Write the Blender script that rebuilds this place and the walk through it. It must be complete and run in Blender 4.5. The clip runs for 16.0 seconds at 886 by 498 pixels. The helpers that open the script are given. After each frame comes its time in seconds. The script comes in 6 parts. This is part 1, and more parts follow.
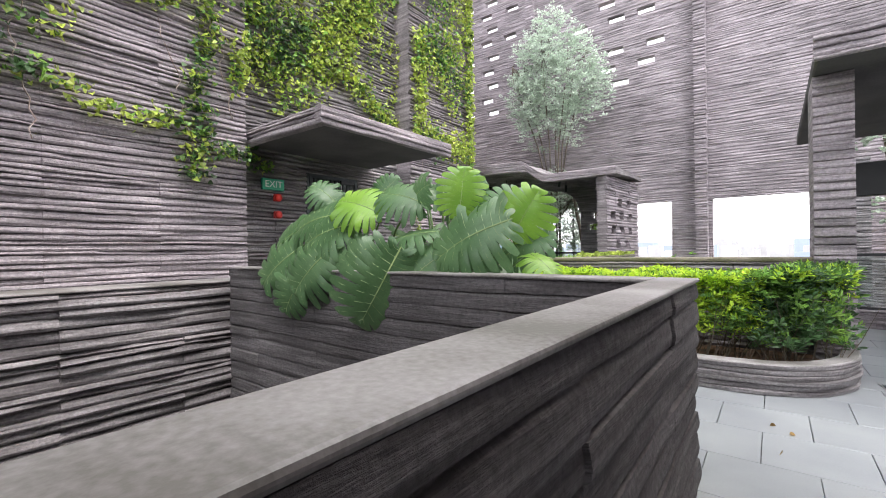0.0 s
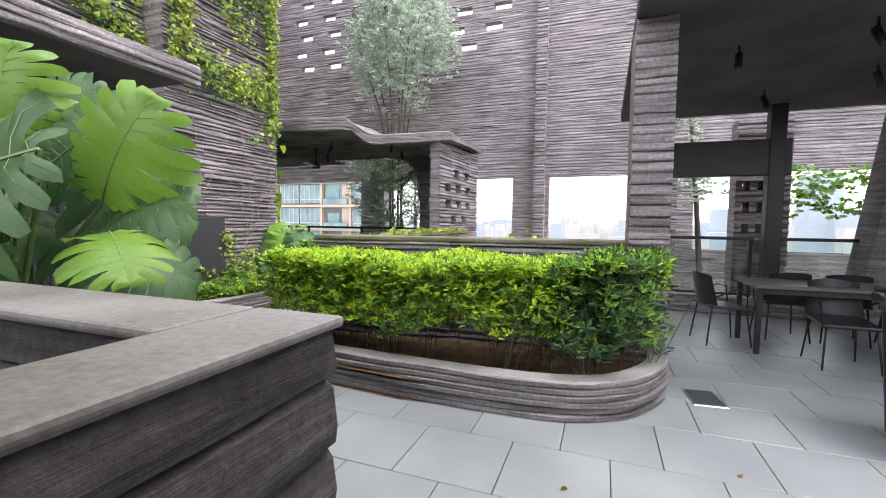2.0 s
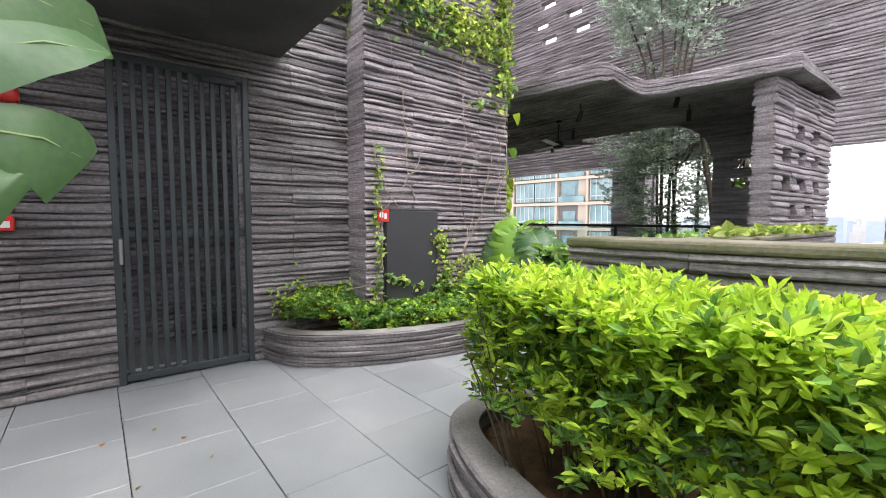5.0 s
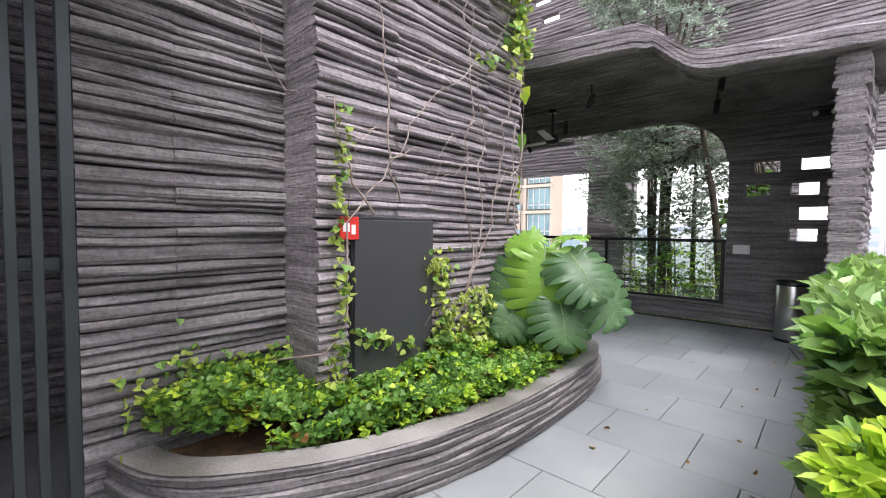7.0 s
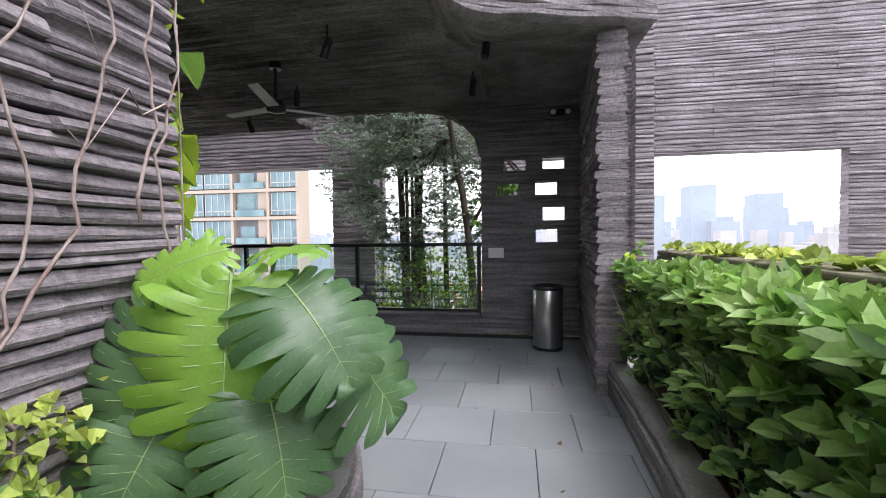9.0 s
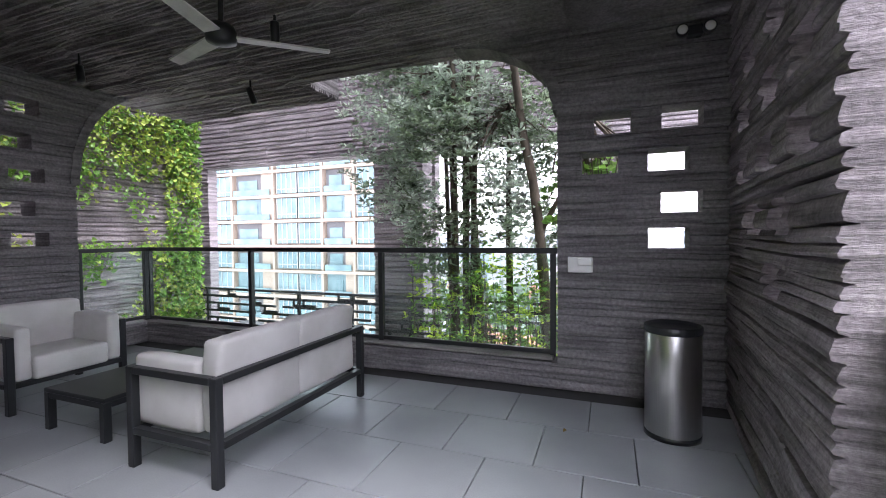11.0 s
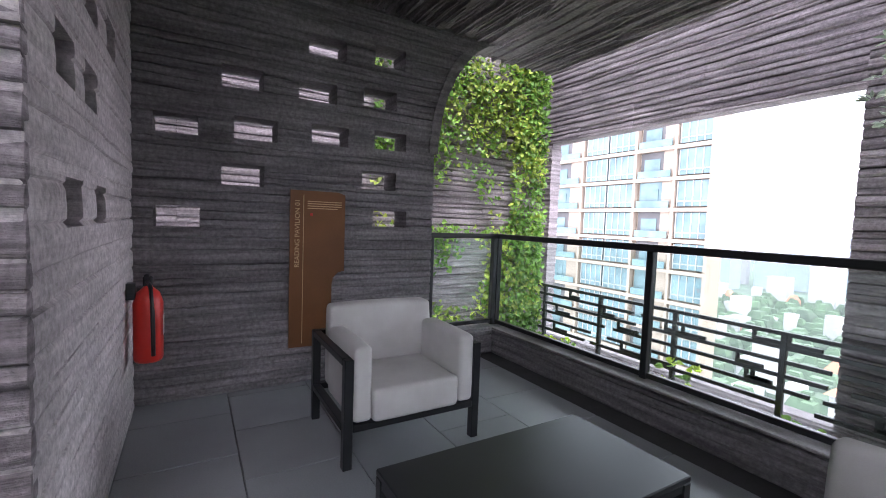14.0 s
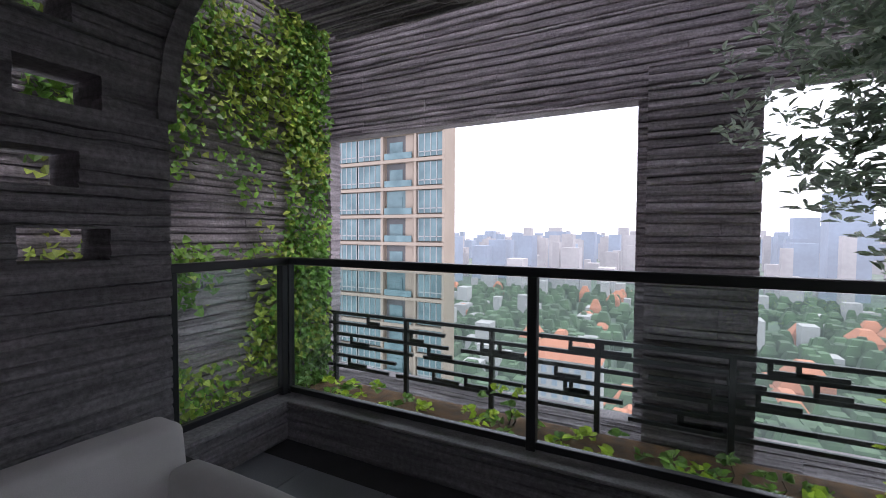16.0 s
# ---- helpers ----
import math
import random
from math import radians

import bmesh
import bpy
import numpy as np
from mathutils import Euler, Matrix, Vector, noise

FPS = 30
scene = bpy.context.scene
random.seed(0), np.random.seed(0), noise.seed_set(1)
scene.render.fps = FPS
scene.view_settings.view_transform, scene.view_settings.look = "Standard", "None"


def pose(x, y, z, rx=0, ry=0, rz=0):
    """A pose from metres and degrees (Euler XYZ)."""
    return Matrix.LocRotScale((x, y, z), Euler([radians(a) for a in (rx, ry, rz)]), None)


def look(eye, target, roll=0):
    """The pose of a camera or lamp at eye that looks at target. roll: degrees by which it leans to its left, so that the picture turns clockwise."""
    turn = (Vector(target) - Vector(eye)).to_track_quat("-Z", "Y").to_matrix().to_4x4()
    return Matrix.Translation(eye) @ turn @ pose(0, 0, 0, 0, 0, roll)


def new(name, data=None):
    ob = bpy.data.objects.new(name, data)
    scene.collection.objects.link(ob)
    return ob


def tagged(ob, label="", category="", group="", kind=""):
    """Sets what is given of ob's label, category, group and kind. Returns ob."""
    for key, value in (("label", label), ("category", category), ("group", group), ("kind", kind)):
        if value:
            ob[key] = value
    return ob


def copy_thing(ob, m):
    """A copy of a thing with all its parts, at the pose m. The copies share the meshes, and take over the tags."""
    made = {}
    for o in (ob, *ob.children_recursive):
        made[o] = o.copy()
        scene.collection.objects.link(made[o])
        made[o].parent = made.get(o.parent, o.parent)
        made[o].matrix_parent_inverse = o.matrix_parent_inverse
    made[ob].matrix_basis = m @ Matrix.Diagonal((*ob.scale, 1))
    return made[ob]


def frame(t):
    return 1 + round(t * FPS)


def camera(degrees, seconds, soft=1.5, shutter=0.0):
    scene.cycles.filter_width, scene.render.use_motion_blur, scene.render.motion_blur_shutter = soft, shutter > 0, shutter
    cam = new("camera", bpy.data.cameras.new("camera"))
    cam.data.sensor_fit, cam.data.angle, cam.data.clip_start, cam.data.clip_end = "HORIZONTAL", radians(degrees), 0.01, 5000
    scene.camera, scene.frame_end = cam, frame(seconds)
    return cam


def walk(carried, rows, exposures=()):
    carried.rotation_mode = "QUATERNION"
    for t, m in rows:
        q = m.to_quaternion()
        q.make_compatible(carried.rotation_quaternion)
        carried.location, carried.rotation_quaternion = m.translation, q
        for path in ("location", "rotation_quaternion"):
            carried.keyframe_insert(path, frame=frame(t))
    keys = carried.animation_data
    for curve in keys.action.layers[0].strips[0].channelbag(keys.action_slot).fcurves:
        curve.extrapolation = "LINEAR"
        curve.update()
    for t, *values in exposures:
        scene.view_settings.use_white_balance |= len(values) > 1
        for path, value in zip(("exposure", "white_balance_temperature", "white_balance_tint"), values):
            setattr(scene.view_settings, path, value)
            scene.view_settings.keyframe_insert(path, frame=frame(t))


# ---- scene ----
cam = camera(91.9, 16.0, soft=1.0)
PATH = [
    (0, (0.41, 0.404, 1.362), (-0.813, 1.986, 1.362), -0.8),
    (0.5, (0.444, 0.841, 1.38), (-0.547, 2.578, 1.35), -0.8),
    (1, (0.462, 1.307, 1.383), (-0.372, 3.124, 1.331), -0.8),
    (1.5, (0.531, 1.743, 1.402), (-0.199, 3.604, 1.314), -0.3),
    (2, (0.532, 2.237, 1.363), (-0.167, 4.107, 1.24), 0.7),
    (2.5, (0.467, 2.646, 1.353), (-0.304, 4.485, 1.204), 1.0),
    (3, (0.297, 3.082, 1.358), (-0.616, 4.855, 1.205), 0.7),
    (3.5, (-0.023, 3.452, 1.327), (-1.13, 5.111, 1.176), 0.8),
    (4, (-0.311, 3.783, 1.311), (-1.617, 5.29, 1.166), 0.9),
    (4.5, (-0.722, 4.015, 1.335), (-2.209, 5.345, 1.186), 0.6),
    (4.7, (-0.863, 4.09, 1.3), (-2.413, 5.347, 1.164), 0.2),
    (6.8, (-2.611, 4.861, 1.355), (-4.055, 6.242, 1.253), 0.8),
    (7, (-2.757, 4.985, 1.352), (-4.102, 6.462, 1.254), 0.6),
    (7.5, (-3.082, 5.338, 1.354), (-4.12, 7.045, 1.263), -0.1),
    (8, (-3.303, 5.756, 1.351), (-4.014, 7.624, 1.269), -0.7),
    (8.5, (-3.409, 6.227, 1.358), (-3.833, 8.18, 1.284), -0.8),
    (8.7, (-3.452, 6.401, 1.346), (-3.791, 8.371, 1.276), -0.7),
    (10.8, (-3.434, 8.426, 1.351), (-4.012, 10.339, 1.289), -0.8),
    (11, (-3.502, 8.589, 1.338), (-4.222, 10.454, 1.278), -0.5),
    (11.5, (-3.669, 8.888, 1.339), (-4.773, 10.554, 1.284), 0.5),
    (12, (-3.929, 9.121, 1.35), (-5.362, 10.515, 1.294), 1.4),
    (12.5, (-4.292, 9.285, 1.367), (-5.924, 10.44, 1.311), 2.2),
    (13, (-4.698, 9.45, 1.365), (-6.459, 10.396, 1.29), 2.1),
    (13.5, (-5.149, 9.564, 1.343), (-6.908, 10.511, 1.241), 2.0),
    (14, (-5.598, 9.696, 1.332), (-7.318, 10.709, 1.205), 2.1),
    (14.5, (-6.05, 9.792, 1.329), (-7.706, 10.904, 1.191), 1.8),
    (15, (-6.423, 9.924, 1.359), (-7.937, 11.224, 1.229), 1.2),
    (15.5, (-6.703, 10.122, 1.37), (-7.934, 11.694, 1.263), 1.0),
    (16, (-6.857, 10.313, 1.394), (-7.769, 12.091, 1.324), 0.3),
]
walk(cam, [(t, look(eye, target, roll)) for t, eye, target, roll in PATH], [(0.0, 1.65, 6450, 13), (2.5, 1.5, 6450, 13), (4.7, 1.6, 6450, 13), (7.0, 1.65, 6350, 15), (8.5, 1.4, 6300, 17), (11.0, 2.35, 6100, 22), (12.2, 2.45, 6100, 23), (13.5, 2.45, 6100, 23), (14.2, 2.3, 6100, 23), (14.7, 2.1, 6050, 22), (15.2, 1.75, 6050, 22), (15.5, 1.45, 6050, 22), (16.0, 0.9, 6050, 22)])

# ---- world and light ----
world = bpy.data.worlds.new("overcast")
scene.world = world
world.use_nodes = True
wn = world.node_tree.nodes
sky = wn.new("ShaderNodeTexSky")
sky.sky_type, sky.sun_disc = "NISHITA", False
sky.sun_elevation, sky.sun_rotation = radians(58), radians(25)
sky.dust_density, sky.ozone_density, sky.air_density = 6.0, 0.6, 1.0
haze = wn.new("ShaderNodeMixRGB")
haze.inputs[0].default_value = 0.75
haze.inputs[2].default_value = (9.6, 9.7, 10.0, 1)
world.node_tree.links.new(sky.outputs[0], haze.inputs[1])
world.node_tree.links.new(haze.outputs[0], wn["Background"].inputs[0])
wn["Background"].inputs[1].default_value = 0.15
sun = new("sun", bpy.data.lights.new("sun", "SUN"))
sun.data.energy, sun.data.angle, sun.data.color = 1.0, radians(25), (1.0, 0.97, 0.93)
sun.matrix_world = look((8, 4, 20), (0, 8, 0))

# ---- materials ----


def material(name, color, rough=0.8, metal=0.0, vary=0.25, scale=6.0, bump=0.3, grain=60.0, color2=None, stretch=(1, 1, 1), island=0.0, per_object=0.0, coat=0.0):
    """Two scales of variation in colour and relief, in metres."""
    m = bpy.data.materials.new(name)
    m.use_nodes = True
    nt = m.node_tree
    n, lk = nt.nodes, nt.links.new
    b = n["Principled BSDF"]
    b.inputs["Roughness"].default_value, b.inputs["Metallic"].default_value = rough, metal
    b.inputs["Coat Weight"].default_value = coat
    geo = n.new("ShaderNodeNewGeometry")
    mp = n.new("ShaderNodeMapping")
    mp.inputs["Scale"].default_value = stretch
    lk(geo.outputs["Position"], mp.inputs["Vector"])
    big, small = n.new("ShaderNodeTexNoise"), n.new("ShaderNodeTexNoise")
    for t, sc, d in ((big, scale, 4), (small, grain, 3)):
        t.inputs["Scale"].default_value, t.inputs["Detail"].default_value = sc, d
        lk(mp.outputs[0], t.inputs["Vector"])
    c2 = color2 or tuple(c * (1 - vary) for c in color)
    ramp = n.new("ShaderNodeValToRGB")
    ramp.color_ramp.elements[0].position, ramp.color_ramp.elements[1].position = 0.35, 0.68
    ramp.color_ramp.elements[0].color, ramp.color_ramp.elements[1].color = (*c2, 1), (*color, 1)
    add = n.new("ShaderNodeMath")
    add.operation = "MULTIPLY_ADD"
    add.inputs[1].default_value, add.inputs[2].default_value = 0.35, -0.17
    lk(small.outputs[0], add.inputs[0])
    mix = n.new("ShaderNodeMath")
    lk(big.outputs[0], mix.inputs[0])
    lk(add.outputs[0], mix.inputs[1])
    lk(mix.outputs[0], ramp.inputs[0])
    last = ramp.outputs[0]
    if island or per_object:
        hsv = n.new("ShaderNodeHueSaturation")
        mr = n.new("ShaderNodeMapRange")
        amount = island or per_object
        mr.inputs["To Min"].default_value, mr.inputs["To Max"].default_value = 1 - amount, 1 + amount
        lk(geo.outputs["Random Per Island"] if island else n.new("ShaderNodeObjectInfo").outputs["Random"], mr.inputs[0])
        lk(mr.outputs[0], hsv.inputs["Value"])
        lk(last, hsv.inputs["Color"])
        last = hsv.outputs[0]
    lk(last, b.inputs["Base Color"])
    if bump:
        bp = n.new("ShaderNodeBump")
        bp.inputs["Strength"].default_value, bp.inputs["Distance"].default_value = bump, 0.01
        lk(mix.outputs[0], bp.inputs["Height"])
        lk(bp.outputs[0], b.inputs["Normal"])
    return m


def leaf_material(name, color, color2, island=0.35, rough=0.45):
    m = material(name, color, rough, 0, 0.3, 3.0, 0.1, 90, color2, island=island)
    b = m.node_tree.nodes["Principled BSDF"]
    b.inputs["Subsurface Weight"].default_value = 0.0
    tr = m.node_tree.nodes.new("ShaderNodeBsdfTranslucent")
    mx = m.node_tree.nodes.new("ShaderNodeMixShader")
    mx.inputs[0].default_value = 0.42
    src = b.inputs["Base Color"].links[0].from_socket
    m.node_tree.links.new(src, tr.inputs["Color"])
    m.node_tree.links.new(b.outputs[0], mx.inputs[1])
    m.node_tree.links.new(tr.outputs[0], mx.inputs[2])
    m.node_tree.links.new(mx.outputs[0], m.node_tree.nodes["Material Output"].inputs[0])
    return m


def concrete(name, color, color2, lift=1.0):
    """Hand-layered concrete: streaks along the courses, broad blotches and fine grit, in colour and relief."""
    m = material(name, color, 0.88, 0, 0.5, 1.5, 0, 5, color2, (0.8, 0.8, 14.0))
    n, lk = m.node_tree.nodes, m.node_tree.links.new
    b, geo = n["Principled BSDF"], n.new("ShaderNodeNewGeometry")
    grit, blotch, lines = (n.new("ShaderNodeTexNoise") for _ in range(3))
    for t, sc, d in ((grit, 38, 6), (blotch, 0.7, 5), (lines, 5, 5)):
        t.inputs["Scale"].default_value, t.inputs["Detail"].default_value = sc, d
        t.inputs["Roughness"].default_value = 0.65
    lk(geo.outputs["Position"], grit.inputs["Vector"])
    lk(geo.outputs["Position"], blotch.inputs["Vector"])
    mp = n.new("ShaderNodeMapping")
    mp.inputs["Scale"].default_value = (1, 1, 12)
    lk(geo.outputs["Position"], mp.inputs["Vector"])
    lk(mp.outputs[0], lines.inputs["Vector"])
    both = n.new("ShaderNodeMath")
    both.operation = "MULTIPLY"
    for k, (t, lo, hi) in enumerate(((grit, 0.62, 1.38), (blotch, 0.66, 1.34))):
        mr = n.new("ShaderNodeMapRange")
        mr.inputs["From Min"].default_value, mr.inputs["From Max"].default_value = 0.28, 0.72
        mr.inputs["To Min"].default_value, mr.inputs["To Max"].default_value = lo, hi
        lk(t.outputs[0], mr.inputs[0])
        lk(mr.outputs[0], both.inputs[k])
    hsv = n.new("ShaderNodeHueSaturation")
    lk(b.inputs["Base Color"].links[0].from_socket, hsv.inputs["Color"])
    lk(both.outputs[0], hsv.inputs["Value"])
    lk(hsv.outputs[0], b.inputs["Base Color"])
    prev = None
    for t, dist in ((lines, 0.016), (grit, 0.007)):
        bp = n.new("ShaderNodeBump")
        bp.inputs["Strength"].default_value, bp.inputs["Distance"].default_value = lift, dist
        lk(t.outputs[0], bp.inputs["Height"])
        if prev:
            lk(prev.outputs[0], bp.inputs["Normal"])
        prev = bp
    lk(prev.outputs[0], b.inputs["Normal"])
    return m


M_WALL = concrete("layered_concrete", (0.355, 0.315, 0.33), (0.145, 0.128, 0.135))
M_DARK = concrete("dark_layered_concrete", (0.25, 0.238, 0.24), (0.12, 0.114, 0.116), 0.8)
# same concrete as the walls, darkened to hold the shade on the parapets
M_PARAPET_SHADE = concrete("shade_darkened_concrete", (0.115, 0.107, 0.108), (0.055, 0.05, 0.05), 0.8)
M_PLASTER = concrete("pale_smeared_concrete", (0.52, 0.475, 0.48), (0.38, 0.345, 0.35), 0.5)
M_KERB_AND_SHADE = concrete("weathered_kerb_and_recess_shade_concrete", (0.28, 0.26, 0.262), (0.11, 0.10, 0.10))
M_CAP = material("worn_grey_coping", (0.30, 0.285, 0.28), 0.55, 0, 0.4, 2.2, 0.3, 70, (0.115, 0.108, 0.095))
# charcoal base that also carries the underside shade of canopy and dining roof
M_SOFFIT_SHADE = material("charcoal_soffit_shade_concrete", (0.085, 0.08, 0.08), 0.9, 0, 0.4, 2.0, 0.6, 45, (0.05, 0.047, 0.047), (0.8, 0.8, 6.0))
M_MOSS = material("mossy_coping", (0.22, 0.19, 0.15), 0.8, 0, 0.4, 3.0, 0.5, 60, (0.10, 0.10, 0.05))
M_TILE = material("grey_stone_tile", (0.27, 0.285, 0.29), 0.4, 0, 0.2, 1.2, 0.12, 120, (0.20, 0.213, 0.222), per_object=0.06)
M_JOINT = material("dark_joint", (0.05, 0.05, 0.05), 0.9)
M_SOIL = material("brown_soil", (0.17, 0.09, 0.04), 0.95, 0, 0.5, 9, 0.9, 70, (0.06, 0.035, 0.02))
M_BLACK = material("black_powder_coat", (0.022, 0.024, 0.026), 0.4, 0.2, 0.2, 4, 0.05, 200)
M_GATE = material("dark_green_grey_steel", (0.05, 0.06, 0.062), 0.45, 0.3, 0.2, 4, 0.05, 200)
M_PANEL = material("charcoal_painted_panel", (0.045, 0.045, 0.05), 0.5, 0, 0.15, 2, 0.05, 150)
M_RED = material("red_paint", (0.62, 0.03, 0.02), 0.35, 0, 0.1, 8, 0.02, 100)
M_WHITE = material("white_plastic", (0.75, 0.75, 0.73), 0.45, 0, 0.08, 6, 0.02, 100)
M_GREEN = material("green_sign", (0.01, 0.33, 0.17), 0.4, 0, 0.1, 8, 0.02, 100)
M_RIB = material("pale_leaf_rib", (0.30, 0.42, 0.16), 0.5, 0, 0.2, 6, 0)
M_FABRIC = material("light_grey_fabric", (0.55, 0.54, 0.52), 0.95, 0, 0.12, 4, 0.25, 350, (0.46, 0.45, 0.43))
M_STEEL = material("brushed_stainless_steel", (0.55, 0.54, 0.53), 0.28, 1.0, 0.1, 5, 0.06, 90, None, (60, 60, 1))
M_WOODSIGN = material("brown_metal_sign", (0.20, 0.085, 0.03), 0.45, 0.2, 0.2, 2, 0.05, 120, (0.14, 0.06, 0.022))
M_GOLD = material("pale_gold_lettering", (0.62, 0.42, 0.22), 0.5, 0, 0.05, 5, 0)
M_BARK = material("grey_brown_bark", (0.15, 0.12, 0.09), 0.9, 0, 0.5, 8, 0.9, 50, (0.06, 0.05, 0.035), (1, 1, 0.3))
M_TWIG = material("dry_vine_stem", (0.44, 0.37, 0.33), 0.9, 0, 0.4, 8, 0.3, 60, (0.24, 0.17, 0.15))
M_BLUEBIN = material("navy_bin_plastic", (0.012, 0.018, 0.035), 0.4, 0, 0.15, 4, 0.03, 90)
M_LEAF_LIME = leaf_material("lime_leaves", (0.62, 0.78, 0.08), (0.42, 0.62, 0.06), 0.3)
M_LEAF_MID = leaf_material("mid_green_leaves", (0.25, 0.43, 0.08), (0.12, 0.26, 0.055), 0.4)
M_LEAF_DARK = leaf_material("dark_green_leaves", (0.10, 0.19, 0.07), (0.045, 0.10, 0.04), 0.4, 0.35)
M_LEAF_BROAD = leaf_material("glossy_broad_leaves", (0.36, 0.52, 0.17), (0.20, 0.34, 0.10), 0.35, 0.3)
M_LEAF_SILVER = leaf_material("silver_green_leaves", (0.70, 0.77, 0.68), (0.40, 0.50, 0.38), 0.35)
M_LEAF_OLIVE = leaf_material("grey_olive_leaves", (0.34, 0.42, 0.29), (0.14, 0.20, 0.11), 0.45)
M_LEAF_IVY = leaf_material("ivy_leaves", (0.52, 0.60, 0.12), (0.28, 0.38, 0.08), 0.45)
M_LEAF_AUTUMN = leaf_material("yellow_brown_leaves", (0.33, 0.23, 0.05), (0.22, 0.10, 0.04), 0.4)
M_MONSTERA = leaf_material("glossy_monstera_leaf", (0.12, 0.22, 0.095), (0.07, 0.15, 0.06), 0.15, 0.35)
M_MONSTERA_NEW = leaf_material("young_lime_monstera_leaf", (0.27, 0.47, 0.07), (0.18, 0.36, 0.05), 0.15, 0.3)
M_STALK = material("green_stalk", (0.10, 0.18, 0.05), 0.5, 0, 0.2, 6, 0.05)


def glass(name, color, rough=0.0):
    m = bpy.data.materials.new(name)
    m.use_nodes = True
    nt = m.node_tree
    for nd in list(nt.nodes):
        if nd.type == "BSDF_PRINCIPLED":
            nt.nodes.remove(nd)
    t, g, x = (nt.nodes.new("ShaderNode" + k) for k in ("BsdfTransparent", "BsdfGlossy", "MixShader"))
    t.inputs[0].default_value = (*color, 1)
    g.inputs["Roughness"].default_value = rough
    x.inputs[0].default_value = 0.06
    nt.links.new(t.outputs[0], x.inputs[1])
    nt.links.new(g.outputs[0], x.inputs[2])
    nt.links.new(x.outputs[0], nt.nodes["Material Output"].inputs[0])
    return m


M_GLASS = glass("clear_glass", (0.86, 0.92, 0.90))


def distant(name, color, haze_glow, scale=0.02, vary=0.3):
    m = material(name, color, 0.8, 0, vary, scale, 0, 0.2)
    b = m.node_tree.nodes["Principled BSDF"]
    # pale blue emission veils far surfaces as haze; they are no light sources
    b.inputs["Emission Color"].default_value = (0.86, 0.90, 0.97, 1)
    b.inputs["Emission Strength"].default_value = haze_glow
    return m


M_TOWER = material("cream_render", (0.31, 0.255, 0.20), 0.8, 0, 0.1, 0.3, 0, 3)
M_TOWERWIN = material("teal_window_glass", (0.14, 0.22, 0.23), 0.25, 0.0, 0.35, 0.35, 0, 0.6, (0.07, 0.125, 0.135))
M_TOWERSHADE = material("painted_balcony_shade", (0.10, 0.10, 0.10), 0.7, 0, 0.3, 0.4, 0, 2)
M_TOWERFRAME = material("white_window_frame", (0.32, 0.32, 0.31), 0.6, 0, 0.05, 1, 0)
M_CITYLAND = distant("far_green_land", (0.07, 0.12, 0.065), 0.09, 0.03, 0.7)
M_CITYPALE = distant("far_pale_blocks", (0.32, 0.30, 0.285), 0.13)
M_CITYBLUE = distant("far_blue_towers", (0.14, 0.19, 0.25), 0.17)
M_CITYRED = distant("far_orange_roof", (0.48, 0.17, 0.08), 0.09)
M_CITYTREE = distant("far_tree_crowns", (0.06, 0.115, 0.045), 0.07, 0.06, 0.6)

# ---- building tools ----


def mesh_of(name, verts, faces, mat, smooth=False):
    me = bpy.data.meshes.new(name)
    me.from_pydata([tuple(v) for v in verts], [], faces)
    me.materials.append(mat)
    if smooth:
        me.polygons.foreach_set("use_smooth", [True] * len(me.polygons))
    me.update()
    return me


def linked(name, me, parent=None, label=""):
    ob = new(name, me)
    if parent:
        ob.parent = parent
    if label:
        ob["label"] = label
    return ob


def part(name, bm, mat, parent=None, label="", smooth=False):
    me = bpy.data.meshes.new(name)
    bm.to_mesh(me)
    bm.free()
    me.materials.append(mat)
    if smooth:
        me.polygons.foreach_set("use_smooth", [True] * len(me.polygons))
    return linked(name, me, parent, label)


def box(x0, x1, y0, y1, z0, z1, bevel=0.0, seg=1, bm=None):
    """A bevelled box as a bmesh, added to bm when given."""
    own = bmesh.new()
    bmesh.ops.create_cube(own, size=1)
    for v in own.verts:
        v.co = Vector((x0 + (v.co.x + 0.5) * (x1 - x0), y0 + (v.co.y + 0.5) * (y1 - y0), z0 + (v.co.z + 0.5) * (z1 - z0)))
    if bevel:
        bmesh.ops.bevel(own, geom=list(own.edges), offset=bevel, segments=seg, affect="EDGES", profile=0.5)
    if bm is None:
        return own
    tmp = bpy.data.meshes.new("tmp")
    own.to_mesh(tmp)
    own.free()
    bm.from_mesh(tmp)
    bpy.data.meshes.remove(tmp)
    return bm


def tube(points, radii, sides=8, bm=None):
    """A tapered tube along points."""
    bm = bm or bmesh.new()
    rings = []
    for i, p in enumerate(points):
        p = Vector(p)
        a, b = Vector(points[max(i - 1, 0)]), Vector(points[min(i + 1, len(points) - 1)])
        d = (b - a).normalized()
        s = d.orthogonal().normalized() if abs(d.z) > 0.95 else d.cross(Vector((0, 0, 1))).normalized()
        u = d.cross(s)
        r = radii[i] if isinstance(radii, (list, tuple)) else radii
        rings.append([bm.verts.new(p + r * (math.cos(2 * math.pi * k / sides) * s + math.sin(2 * math.pi * k / sides) * u)) for k in range(sides)])
    for a, b in zip(rings, rings[1:]):
        for k in range(sides):
            bm.faces.new((a[k], a[(k + 1) % sides], b[(k + 1) % sides], b[k]))
    bm.faces.new(list(reversed(rings[0])))
    bm.faces.new(rings[-1])
    return bm


